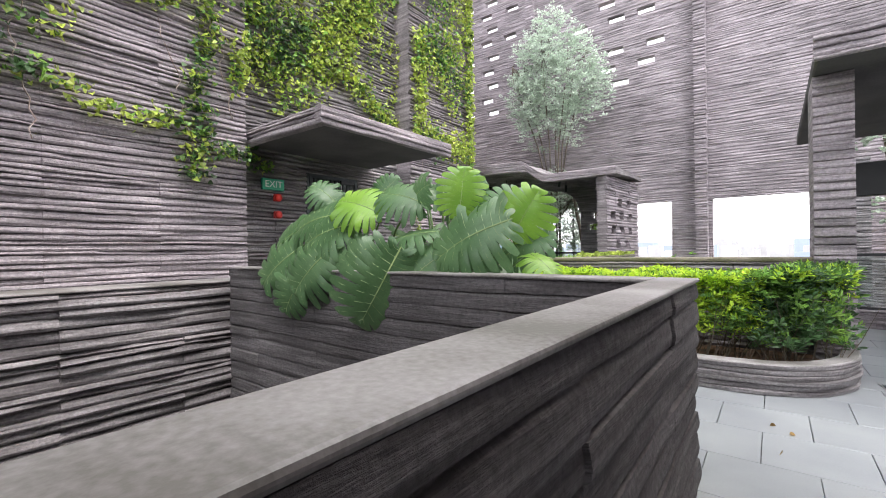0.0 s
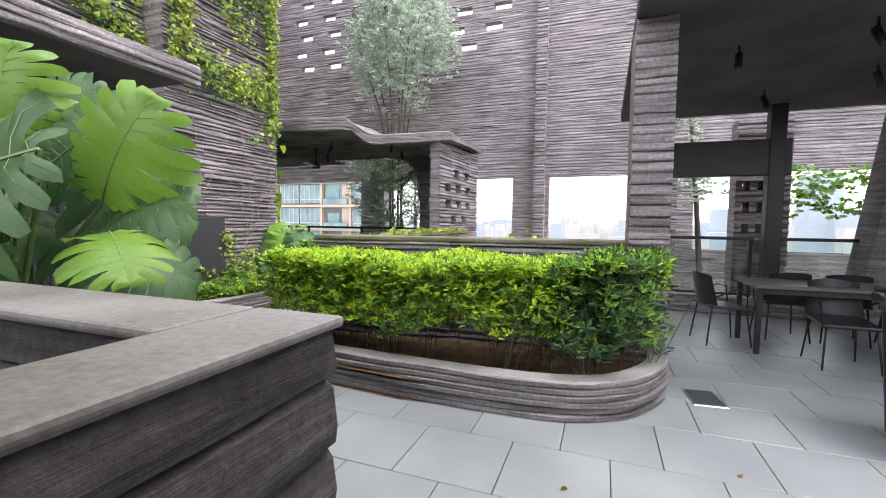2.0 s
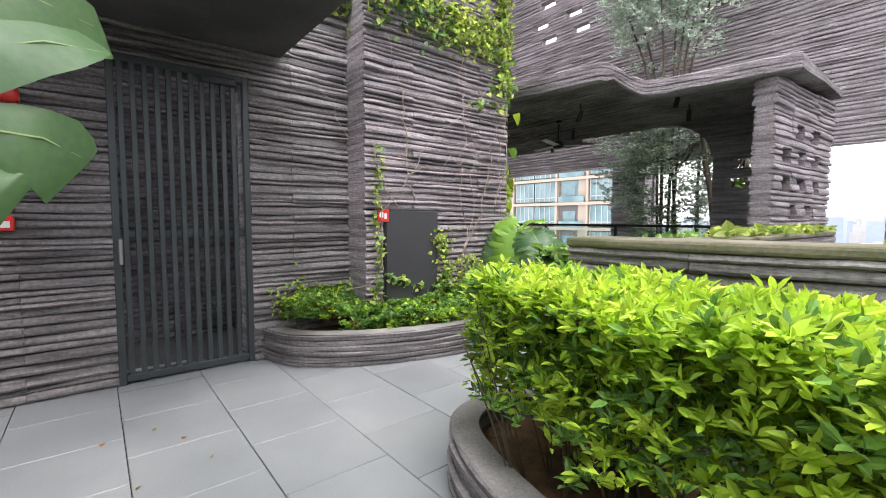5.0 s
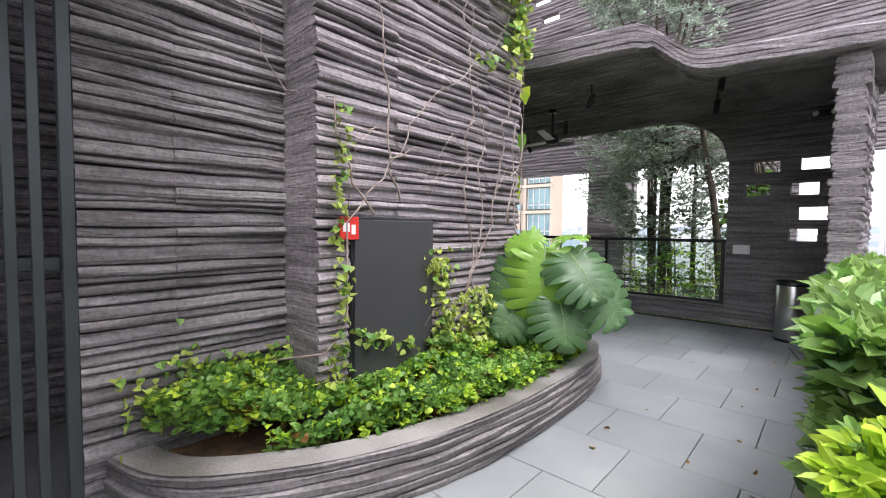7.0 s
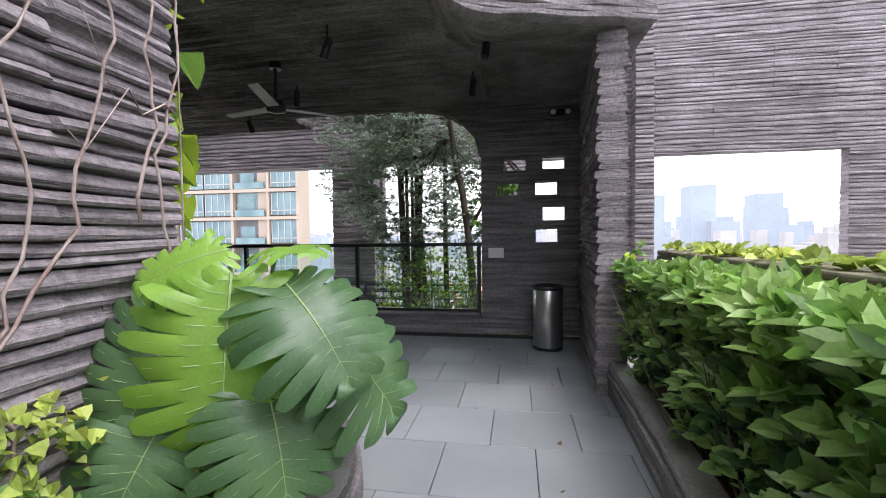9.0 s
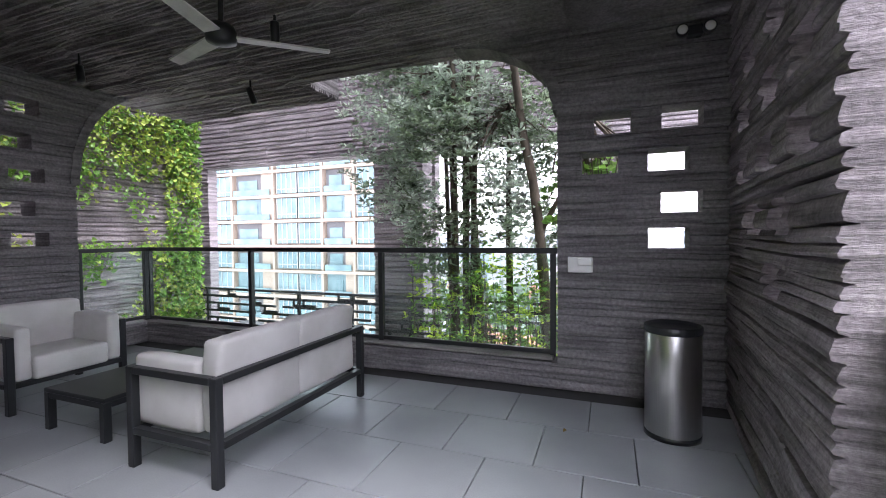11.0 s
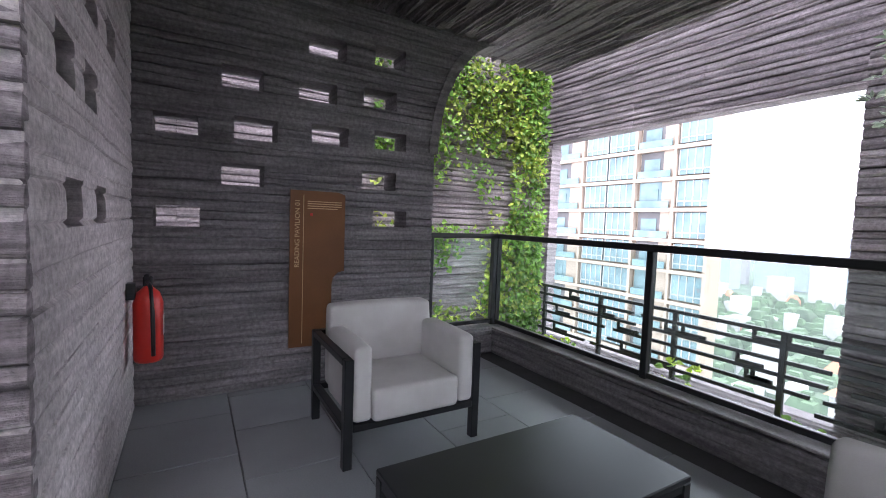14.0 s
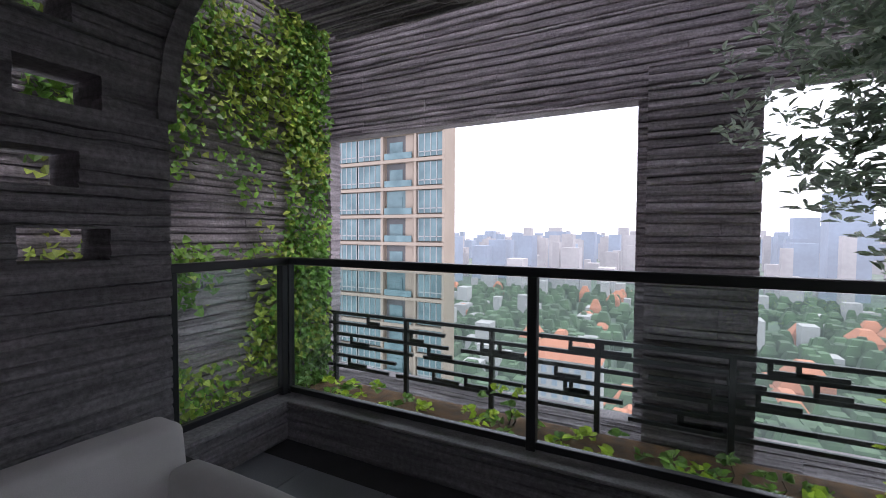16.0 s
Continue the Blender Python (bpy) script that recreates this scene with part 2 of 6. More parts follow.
def lathe(profile, sides=32):
    """A turned solid from (radius, height) pairs."""
    bm = bmesh.new()
    rings = [[bm.verts.new((r * math.cos(2 * math.pi * k / sides), r * math.sin(2 * math.pi * k / sides), z)) for k in range(sides)] for r, z in profile]
    for a, b in zip(rings, rings[1:]):
        for k in range(sides):
            bm.faces.new((a[k], a[(k + 1) % sides], b[(k + 1) % sides], b[k]))
    bm.faces.new(list(reversed(rings[0])))
    bm.faces.new(rings[-1])
    return bm


def at(x, y, z=0.0, turn=0.0):
    return pose(x, y, z, 0, 0, turn)


def thing(name, label, category, group="", m=None):
    e = tagged(new(name), label, category, group)
    if m is not None:
        e.matrix_world = m
    return e


def strata_mesh(name, origin, u, n, length, z0, z1, thick, holes=(), course=0.06, amp=0.016, step=0.3, solid=None, mat=None, seed=0, back_amp=None, panel=0.95):
    """A thick wall of uneven horizontal layers. u: its direction, n: the outward normal of its front. holes: (u0, u1, z0, z1) in wall coordinates."""
    rng = np.random.RandomState(seed + 11)
    o, u, n = Vector(origin), Vector(u), Vector(n)
    cols = set(np.round(np.linspace(0, length, max(2, int(length / step) + 1)), 3))
    k = panel * 0.6
    while panel and k < length - 0.05:
        cols |= {round(k - 0.004, 3), round(k + 0.004, 3)}
        k += panel
    for h in holes:
        cols |= {round(h[0], 3), round(h[1], 3)}
    cols = sorted(c for c in cols if -1e-6 <= c <= length + 1e-6)
    cols = [c for i, c in enumerate(cols) if i == 0 or c - cols[i - 1] > 0.003]
    rows, z, ci = [], z0, 0
    while z < z1 - 1e-4:
        h = min(course * rng.uniform(0.6, 1.5), z1 - z)
        if z1 - z - h < course * 0.5:
            h = z1 - z
        rows += [(z, ci, -1.0), (z + 0.10 * h, ci, 0.75), (z + 0.35 * h, ci, 1.0), (z + 0.88 * h, ci, 0.45)]
        z, ci = z + h, ci + 1
    rows.append((z1, ci, -0.6))
    for h in holes:
        for zh in (h[2], h[3]):
            if z0 < zh < z1:
                rows = [r for r in rows if abs(r[0] - zh) > 0.006]
                c = max((r for r in rows if r[0] <= zh), key=lambda r: r[0])[1]
                rows.append((zh, c, 0.7))
    rows.sort()
    fixed = {round(zh, 4) for h in holes for zh in h[2:4]} | {round(z0, 4), round(z1, 4)}
    nc, nr = len(cols), len(rows)
    rc = rng.uniform(-1, 1, (ci + 2, 64))
    verts = []
    b_amp = amp if back_amp is None else back_amp
    for side in (0, 1):
        a = (amp, b_amp)[side]
        for z, c, g in rows:
            for cu in cols:
                pn = int((cu + panel * 0.4) / panel) if panel else 0
                w = noise.noise((cu * 1.7, c * 3.1 + side * 50, seed * 7.7))
                w2 = noise.noise((cu * 7.0, c * 5.7, seed * 3.3 + side * 9))
                deep = g
                if g < 0:
                    deep = g * min(1.3, max(-0.3, 0.6 + 1.6 * noise.noise((cu * 1.3, c * 2.3, seed * 5.1))))
                d = a * (0.7 * rc[c, pn % 64] + 0.8 * w + 0.5 * w2 + (1.25 * deep - 0.7))
                zz = z if round(z, 4) in fixed else z + 0.020 * noise.noise((cu * 0.8, c * 0.35, seed + 4.0)) + 0.007 * w2
                p = o + u * cu + n * (d if side == 0 else -thick - d)
                verts.append((p.x, p.y, zz))
    off = nc * nr

    def keep(i, j):
        if not (0 <= i < nc - 1 and 0 <= j < nr - 1):
            return False
        cu, cz = (cols[i] + cols[i + 1]) / 2, (rows[j][0] + rows[j + 1][0]) / 2
        if any(h[0] < cu < h[1] and h[2] < cz < h[3] for h in holes):
            return False
        return solid is None or solid(cu, cz)

    kept = [[keep(i, j) for j in range(nr - 1)] for i in range(nc - 1)]

    def has(i, j):
        return 0 <= i < nc - 1 and 0 <= j < nr - 1 and kept[i][j]

    faces = []
    for i in range(nc - 1):
        for j in range(nr - 1):
            if not kept[i][j]:
                continue
            a, b, c, d = j * nc + i, j * nc + i + 1, (j + 1) * nc + i + 1, (j + 1) * nc + i
            faces.append((a, b, c, d))
            faces.append((d + off, c + off, b + off, a + off))
            if not has(i - 1, j):
                faces.append((d, d + off, a + off, a))
            if not has(i + 1, j):
                faces.append((b, b + off, c + off, c))
            if not has(i, j - 1):
                faces.append((a, a + off, b + off, b))
            if not has(i, j + 1):
                faces.append((c, c + off, d + off, d))
    return mesh_of(name, verts, faces, mat or M_WALL)


def wall(name, label, *args, **kw):
    ob = new(name, strata_mesh(name, *args, **kw))
    return tagged(ob, label, "wall", kind="structure")


X, Y, Z = Vector((1, 0, 0)), Vector((0, 1, 0)), Vector((0, 0, 1))

LEAF_SHAPES = {
    "oval": [(0, 0), (0.5, 0.28), (0.42, 0.68), (0, 1), (-0.42, 0.68), (-0.5, 0.28)],
    "lance": [(0, 0), (0.2, 0.38), (0.16, 0.72), (0, 1), (-0.16, 0.72), (-0.2, 0.38)],
    "broad": [(0, 0), (0.3, 0.3), (0.27, 0.66), (0, 1), (-0.27, 0.66), (-0.3, 0.3)],
    "ivy": [(0, 0), (0.62, 0.2), (0.45, 0.6), (0, 1), (-0.45, 0.6), (-0.62, 0.2)],
}


def leaf_mesh(name, pos, way, size, mat, shape="oval", fold=0.18, seed=1):
    """Many folded leaves in one mesh. pos, way: arrays of places and of the directions that the leaves point to."""
    rng = np.random.RandomState(seed)
    pos, way = np.asarray(pos, float), np.asarray(way, float)
    k = len(pos)
    size = np.broadcast_to(np.asarray(size, float), (k,)) * rng.uniform(0.65, 1.25, k)
    way = way / (np.linalg.norm(way, axis=1, keepdims=True) + 1e-9)
    side = np.cross(way, rng.normal(size=(k, 3)) * 0.6 + np.array([0, 0, 1.0]))
    side /= np.linalg.norm(side, axis=1, keepdims=True) + 1e-9
    up = np.cross(side, way)
    out = np.array(LEAF_SHAPES[shape])
    v = np.zeros((k, 6, 3))
    for i, (a, b) in enumerate(out):
        droop = -0.22 * b * b
        v[:, i] = pos + size[:, None] * (a * side + b * way + (abs(a) * fold * 2 + droop) * up)
    idx = np.arange(k)[:, None] * 6
    f = np.concatenate([idx + [0, 1, 2, 3], idx + [0, 3, 4, 5]])
    me = bpy.data.meshes.new(name)
    me.from_pydata(v.reshape(-1, 3).tolist(), [], f.tolist())
    me.materials.append(mat)
    return me


def clumps(rng, centres, per, spread, lift=0.5):
    """Leaf places and ways in rosettes round the centres, each pointing out and up."""
    c = np.repeat(np.asarray(centres, float), per, axis=0)
    d = rng.normal(size=c.shape)
    d[:, 2] = np.abs(d[:, 2]) * lift + 0.1
    d /= np.linalg.norm(d, axis=1, keepdims=True)
    return c + d * spread * rng.uniform(0.1, 0.5, (len(c), 1)), d

# ---- structure: floors ----
tagged(linked("floor", mesh_of("floor", [(-9.4, -5, -0.03), (9, -5, -0.03), (9, 12.5, -0.03), (-9.4, 12.5, -0.03), (-4.4, -5, -0.03), (-0.1, -5, -0.03), (-0.1, 3.2, -0.03), (-4.4, 3.2, -0.03)],
    [(0, 4, 7, 3), (7, 6, 2, 3), (5, 1, 2, 6)], M_JOINT)), "grey stone paving with dark joints", "floor", kind="structure")
tagged(part("pit_floor", box(-4.6, 0, -5, 3.3, -3.1, -3.0), M_CAP), "concrete floor of the sunken stairwell", "floor", kind="structure")
tagged(part("planting_bed", box(-12.3, 9, 12.6, 14.47, -0.75, -0.45), M_SOIL), "dark soil bed outside the glass rail", "ground", kind="structure")

# ---- structure: walls ----
WALLS = "grey-purple layered concrete wall with rough horizontal ridges"
wall("wall_vine_south", WALLS + " and climbing ivy", (-4.9, -5, 0), Y, X, 8.2, -3, 10, 0.4, seed=1, step=0.13, course=0.055, amp=0.019)
# darker mix than its neighbours: the canopy's shade is put into the wall colour
wall("wall_vine_recess", WALLS + " behind the canopy", (-5.2, 3.2, 0), Y, X, 3.05, 0, 10, 0.4, seed=2, step=0.13, mat=M_KERB_AND_SHADE, course=0.055, amp=0.024,
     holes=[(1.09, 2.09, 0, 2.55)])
wall("wall_vine_north", WALLS + " with dry vines", (-4.84, 6.25, 0), Y, X, 2.0, 0, 10, 0.5, seed=3, step=0.13, course=0.055, amp=0.024)
wall("wall_vine_return", WALLS + " behind dense green planting", (-4.86, 8.23, 0), -X, Y, 7.5, 0, 10, 0.3, seed=4, course=0.075, amp=0.02)
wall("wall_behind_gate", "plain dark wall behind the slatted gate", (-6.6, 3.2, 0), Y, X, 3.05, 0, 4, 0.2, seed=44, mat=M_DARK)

FX = 12.0  # facade coordinates start at x = -12


def hole(x, z, w=0.52, h=0.2):
    return (x + FX - w / 2, x + FX + w / 2, z - h / 2, z + h / 2)


FACADE_HOLES = [hole(x, z) for x, z in (
    (-2.72, 7.2), (-2.45, 7.75), (-3.6, 8.8), (-3.65, 7.75), (-3.9, 7.2), (-3.5, 6.7), (-3.9, 9.35), (-4.8, 8.8), (-2.7, 8.8), (-2.45, 9.35),
    (-8.3, 11.0), (-8.55, 10.5), (-8.3, 9.95), (-8.55, 9.45), (-8.25, 8.85), (-8.5, 8.3), (-8.3, 7.75), (-8.3, 6.7), (-8.55, 7.2),
    (-9.4, 11.0), (-9.6, 10.5), (-9.4, 9.9), (-9.65, 9.4), (-9.4, 8.85), (-9.65, 8.3), (-9.45, 7.75), (-9.7, 7.2), (-9.4, 6.7), (-7.4, 10.5), (-7.2, 11.0), (-7.5, 9.45))]
FACADE_OPEN = [(0.95, 4.9, -0.5, 2.72), (5.9, 8.0, -0.5, 2.72), (8.75, 9.95, 0.8, 2.72), (11.01, 14.08, 0.75, 2.72), (14.7, 19.5, 0.75, 2.72)]
wall("wall_facade", "tall grey-purple layered concrete facade with slots and large openings", (-FX, 15.0, 0), X, -Y, 21, -0.8, 13.5, 0.2,
     holes=FACADE_HOLES + FACADE_OPEN, seed=5, course=0.07, amp=0.013, step=0.3)
wall("wall_facade_rib", "full-height rib on the layered facade", (-1.39, 14.72, 0), X, -Y, 0.3, 0, 13.5, 0.27, seed=6, course=0.085, amp=0.02)
wall("wall_facade_rib.001", "narrow rib beside the upper slots", (-6.75, 14.8, 0), X, -Y, 0.3, 6.3, 13.5, 0.19, seed=66, course=0.085, amp=0.02)
wall("wall_facade_pier", "deep dark pier between the facade openings", (-7.0, 14.6, 0), X, -Y, 0.85, -0.8, 2.9, 0.4, seed=7, course=0.08)
wall("wall_ivy_west", WALLS + " covered in ivy", (-10.75, 9.0, 0), Y, X, 5.4, -0.8, 6, 0.45, seed=8, course=0.075)
wall("wall_west_end", WALLS + " closing the bed", (-12.0, 8.0, 0), Y, X, 7.0, -0.8, 13, 0.3, seed=9, step=0.6, course=0.1)
wall("wall_east_end", WALLS + " closing the terrace", (9.0, -5, 0), Y, -X, 20, 0, 3.2, 0.3, seed=10, step=0.8, course=0.12)
# invented wall, never in view: keeps eastern light off parapet and stairwell
wall("wall_east_near", WALLS + " added out of view to shade the stairwell", (1.45, -5, 0), Y, -X, 8.2, 0, 9, 0.3, seed=19, step=0.8, course=0.12)
wall("wall_south_end", WALLS + " behind the start", (-5, -5, 0), X, Y, 14, -3, 3.2, 0.3, seed=12, step=0.8, course=0.12)

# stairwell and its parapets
wall("wall_parapet_east", "layered concrete parapet of the stairwell", (0.1, -5, 0), Y, X, 7.85, -3, 1.18, 0.15, seed=13, course=0.09, amp=0.012, step=0.1, mat=M_PARAPET_SHADE)
wall("wall_parapet_north", "layered concrete trough wall under the monstera", (-4.3, 2.68, 0), X, -Y, 4.23, -3, 1.18, 0.17, seed=14, course=0.13, amp=0.008, step=0.15, mat=M_PARAPET_SHADE)
wall("wall_trough_back", "rear wall of the monstera trough", (-0.75, 3.32, 0), -X, Y, 3.6, 0, 0.5, 0.08, seed=15, course=0.07)
tagged(part("trough_soil", box(-4.3, -0.8, 2.87, 3.22, 0.0, 0.42), M_SOIL), "soil in the monstera trough", "soil", kind="structure")
# same shade-carrying mix as the gate recess
wall("wall_stairwell_west", "dark layered concrete wall of the stairwell", (-4.32, -5, 0), Y, X, 8.1, -3, 1.03, 0.5, seed=16, course=0.075, amp=0.03, step=0.13, mat=M_KERB_AND_SHADE)
for nm, bx in (("coping_east", (-0.075, 0.115, -5, 2.87)), ("coping_north", (-4.3, -0.08, 2.665, 2.87)), ("coping_west", (-4.86, -4.3, -5, 3.1))):
    zt = 1.03 if nm == "coping_west" else 1.18
    tagged(part(nm, box(*bx, zt, zt + 0.02, 0.008, 2), M_CAP), "worn smooth grey concrete coping with damp stains", "coping", kind="structure")

# low walls behind the hedges
wall("wall_low_hedge", "low layered concrete wall with a mossy top", (-2.42, 6.13, 0), Vector((3.49, 0.42, 0)).normalized(), Vector((0.12, -0.99, 0)).normalized(), 3.5, 0, 1.17, 0.28, seed=17, course=0.06, step=0.12, mat=M_KERB_AND_SHADE)
lw = part("mossy_coping", box(0, 3.52, -0.3, 0.02, 1.165, 1.215, 0.015, 2), M_MOSS)
lw.matrix_world = pose(-2.43, 6.13, 0, 0, 0, math.degrees(math.atan2(0.42, 3.49)) ) @ pose(0, 0.28, 0)
tagged(lw, "mossy worn coping on the low wall", "coping", kind="structure")
wall("wall_low_path", "low layered concrete wall beside the path", (-2.28, 6.35, 0), Y, -X, 4.2, 0, 1.15, 0.25, seed=18, course=0.06, step=0.12, mat=M_KERB_AND_SHADE)
tagged(part("path_coping", box(-2.3, -2.02, 6.35, 10.5, 1.15, 1.19, 0.012, 2), M_MOSS), "mossy coping on the path wall", "coping", kind="structure")

# ---- pavilion one ----
PAV = "dark layered concrete pavilion wall with rectangular slots"
ROWZ = (2.26, 1.925, 1.6, 1.305)
east_holes = [(y - 0.14, y + 0.14, z - 0.09, z + 0.09) for y, z in (
    (0.85, 2.42), (1.45, 2.42), (0.4, 2.1), (0.98, 2.1), (1.55, 2.1), (0.4, 1.75), (0.98, 1.75), (1.55, 1.75), (0.72, 1.42), (1.3, 1.42), (0.85, 1.1))]
wall("wall_pavilion_east", PAV, (-2.58, 10.33, 0), Vector((0.07, 1, 0)).normalized(), Vector((1, -0.07, 0)).normalized(), 2.2, 0, 3.0, 0.22, holes=east_holes, seed=20, course=0.075, amp=0.02, step=0.2)
NX0 = -9.3
north_holes = [(a - NX0, b - NX0, c, d) for a, b, c, d in (
    (-3.116, -2.826, 2.17, 2.345), (-3.21, -2.92, 1.84, 2.015), (-3.116, -2.826, 1.51, 1.685), (-3.206, -2.916, 1.222, 1.39), (-3.62, -3.33, 2.16, 2.334), (-3.72, -3.426, 1.84, 2.015))]


def north_solid(cu, cz):
    x = cu + NX0
    if cz < 0.25 or x > -3.93:
        return True
    if x > -4.83 and cz > 2.4:
        return ((x + 4.83) / 0.9) ** 2 + ((cz - 2.4) / 0.66) ** 2 > 1
    return cz > 3.06


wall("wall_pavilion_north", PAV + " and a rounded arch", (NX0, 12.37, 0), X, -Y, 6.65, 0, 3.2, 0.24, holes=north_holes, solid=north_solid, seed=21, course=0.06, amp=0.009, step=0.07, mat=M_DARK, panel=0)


def wy(y):
    return y + 0.105 + (y - 9.4) * 0.02 - 9.3


west_holes = [(wy(a), wy(b), c * 1.022 + 0.02, d * 1.022 + 0.03) for a, b, c, d in (
    (9.37, 9.63, 1.81, 1.93), (9.37, 9.64, 1.18, 1.32), (9.77, 10.04, 2.17, 2.31), (9.85, 10.14, 1.82, 1.97), (9.77, 10.05, 1.49, 1.63),
    (10.36, 10.65, 2.52, 2.66), (10.29, 10.58, 2.17, 2.31), (10.39, 10.68, 1.85, 1.99), (10.89, 11.16, 2.55, 2.70), (10.8, 11.09, 2.2, 2.34),
    (10.9, 11.19, 1.87, 2.01), (10.8, 11.1, 1.53, 1.67), (10.9, 11.21, 1.22, 1.35))]


def west_solid(cu, cz):
    y = cu + 9.3
    if y < 11.63 or cz < 0.27:
        return True
    if cz > 1.95 and y < 12.4:
        return ((y - 12.4) / 0.77) ** 2 + ((cz - 1.95) / 1.15) ** 2 > 1
    return cz > 3.1


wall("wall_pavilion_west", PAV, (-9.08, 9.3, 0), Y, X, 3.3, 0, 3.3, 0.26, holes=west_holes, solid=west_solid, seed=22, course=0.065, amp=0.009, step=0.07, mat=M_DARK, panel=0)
south_holes = [(a, a + 0.24, z - 0.08, z + 0.08) for a, z in ((0.45, 2.5), (0.85, 2.5), (0.3, 2.15), (0.75, 2.15), (1.2, 2.15), (0.3, 1.8), (0.7, 1.8), (0.4, 1.35), (0.9, 1.35), (1.25, 2.5))]
wall("wall_pavilion_south", PAV, (-6.95, 9.36, 0), -X, Y, 2.12, 0, 3.4, 0.28, holes=south_holes, seed=23, course=0.085, amp=0.005, back_amp=0.014, step=0.12, panel=0, mat=M_PLASTER)


wall("wall_pavilion_south_end", "stacked courses at the end of the pavilion wall", (-6.945, 9.075, 0), Y, X, 0.29, 0, 3.3, 0.03, seed=24, course=0.08, amp=0.014, step=0.07, panel=0)


def roof_top(x):
    t = min(max((x + 4.3) / 0.55, 0), 1)
    t = t * t * (3 - 2 * t)
    return 3.36 * (1 - t) + 3.04 * t + (0.09 * max(0, (x + 3.6)) if x > -3.6 else 0)


def roof_front(x):
    return 10.33 - 0.46 * (-2.4 - x) if x > -4.3 else 9.46 - 0.15 * (-4.3 - x)


def pavilion_roof():
    xs = list(np.linspace(-9.4, -2.36, 64))
    fr = list(np.linspace(0, 1, 270))
    rib = np.random.RandomState(77).uniform(0, 1, (400, 8))
    top, low = {}, {}
    bm = bmesh.new()
    ny = len(fr) + 50
    for i, x in enumerate(xs):
        y0 = roof_front(x) + 0.025 * noise.noise((x * 5, 1.0, 2.0))
        for j in range(ny):
            y = y0 + (12.64 - y0) * fr[j] if j < len(fr) else 12.64 + 0.63 * (j - len(fr) + 1) / 50
            f = min(max((y - y0 - 0.25) / 0.9, 0), 1)
            lip = roof_top(x) - (0.2 if x < -4.2 else 0.14)
            lane = (y - 9.0 + 0.03 * noise.noise((x * 0.7, y * 1.1, 5.0))) / 0.042
            k = int(lane)
            joint = int((x + 9.4 + 0.4 * rib[k, 7]) / 1.4)
            step = rib[k, joint % 7] if lane - k > 0.22 else -0.55
            rid = (0.05 * (0.5 - step) + 0.010 * noise.noise((x * 5, y * 16, 8.0))) * min(1, max(0.15, (-3.6 - x) / 1.2))
            top[i, j] = bm.verts.new((x, y, roof_top(x) + 0.03 * noise.noise((x * 3, y * 3, 0))))
            low[i, j] = bm.verts.new((x, y, lip * (1 - f) + 3.07 * f + rid * (0.3 + 0.7 * f)))

    def ok(i, j):
        if not (0 <= i < len(xs) - 1 and 0 <= j < ny - 1):
            return False
        return j < len(fr) - 1 or xs[i] < -6.72
    for i in range(len(xs) - 1):
        for j in range(ny - 1):
            if not ok(i, j):
                continue
            bm.faces.new((top[i, j], top[i + 1, j], top[i + 1, j + 1], top[i, j + 1]))
            bm.faces.new((low[i, j + 1], low[i + 1, j + 1], low[i + 1, j], low[i, j]))
            if not ok(i - 1, j):
                bm.faces.new((top[i, j + 1], low[i, j + 1], low[i, j], top[i, j]))
            if not ok(i + 1, j):
                bm.faces.new((top[i + 1, j], low[i + 1, j], low[i + 1, j + 1], top[i + 1, j + 1]))
            if not ok(i, j - 1):
                bm.faces.new((top[i, j], low[i, j], low[i + 1, j], top[i + 1, j]))
            if not ok(i, j + 1):
                bm.faces.new((top[i + 1, j + 1], low[i + 1, j + 1], low[i, j + 1], top[i, j + 1]))
    for v in [v for v in bm.verts if not v.link_faces]:
        bm.verts.remove(v)
    tagged(part("ceiling", bm, M_KERB_AND_SHADE), "wavy dark concrete pavilion roof with a ridged underside", "roof", kind="structure")


pavilion_roof()


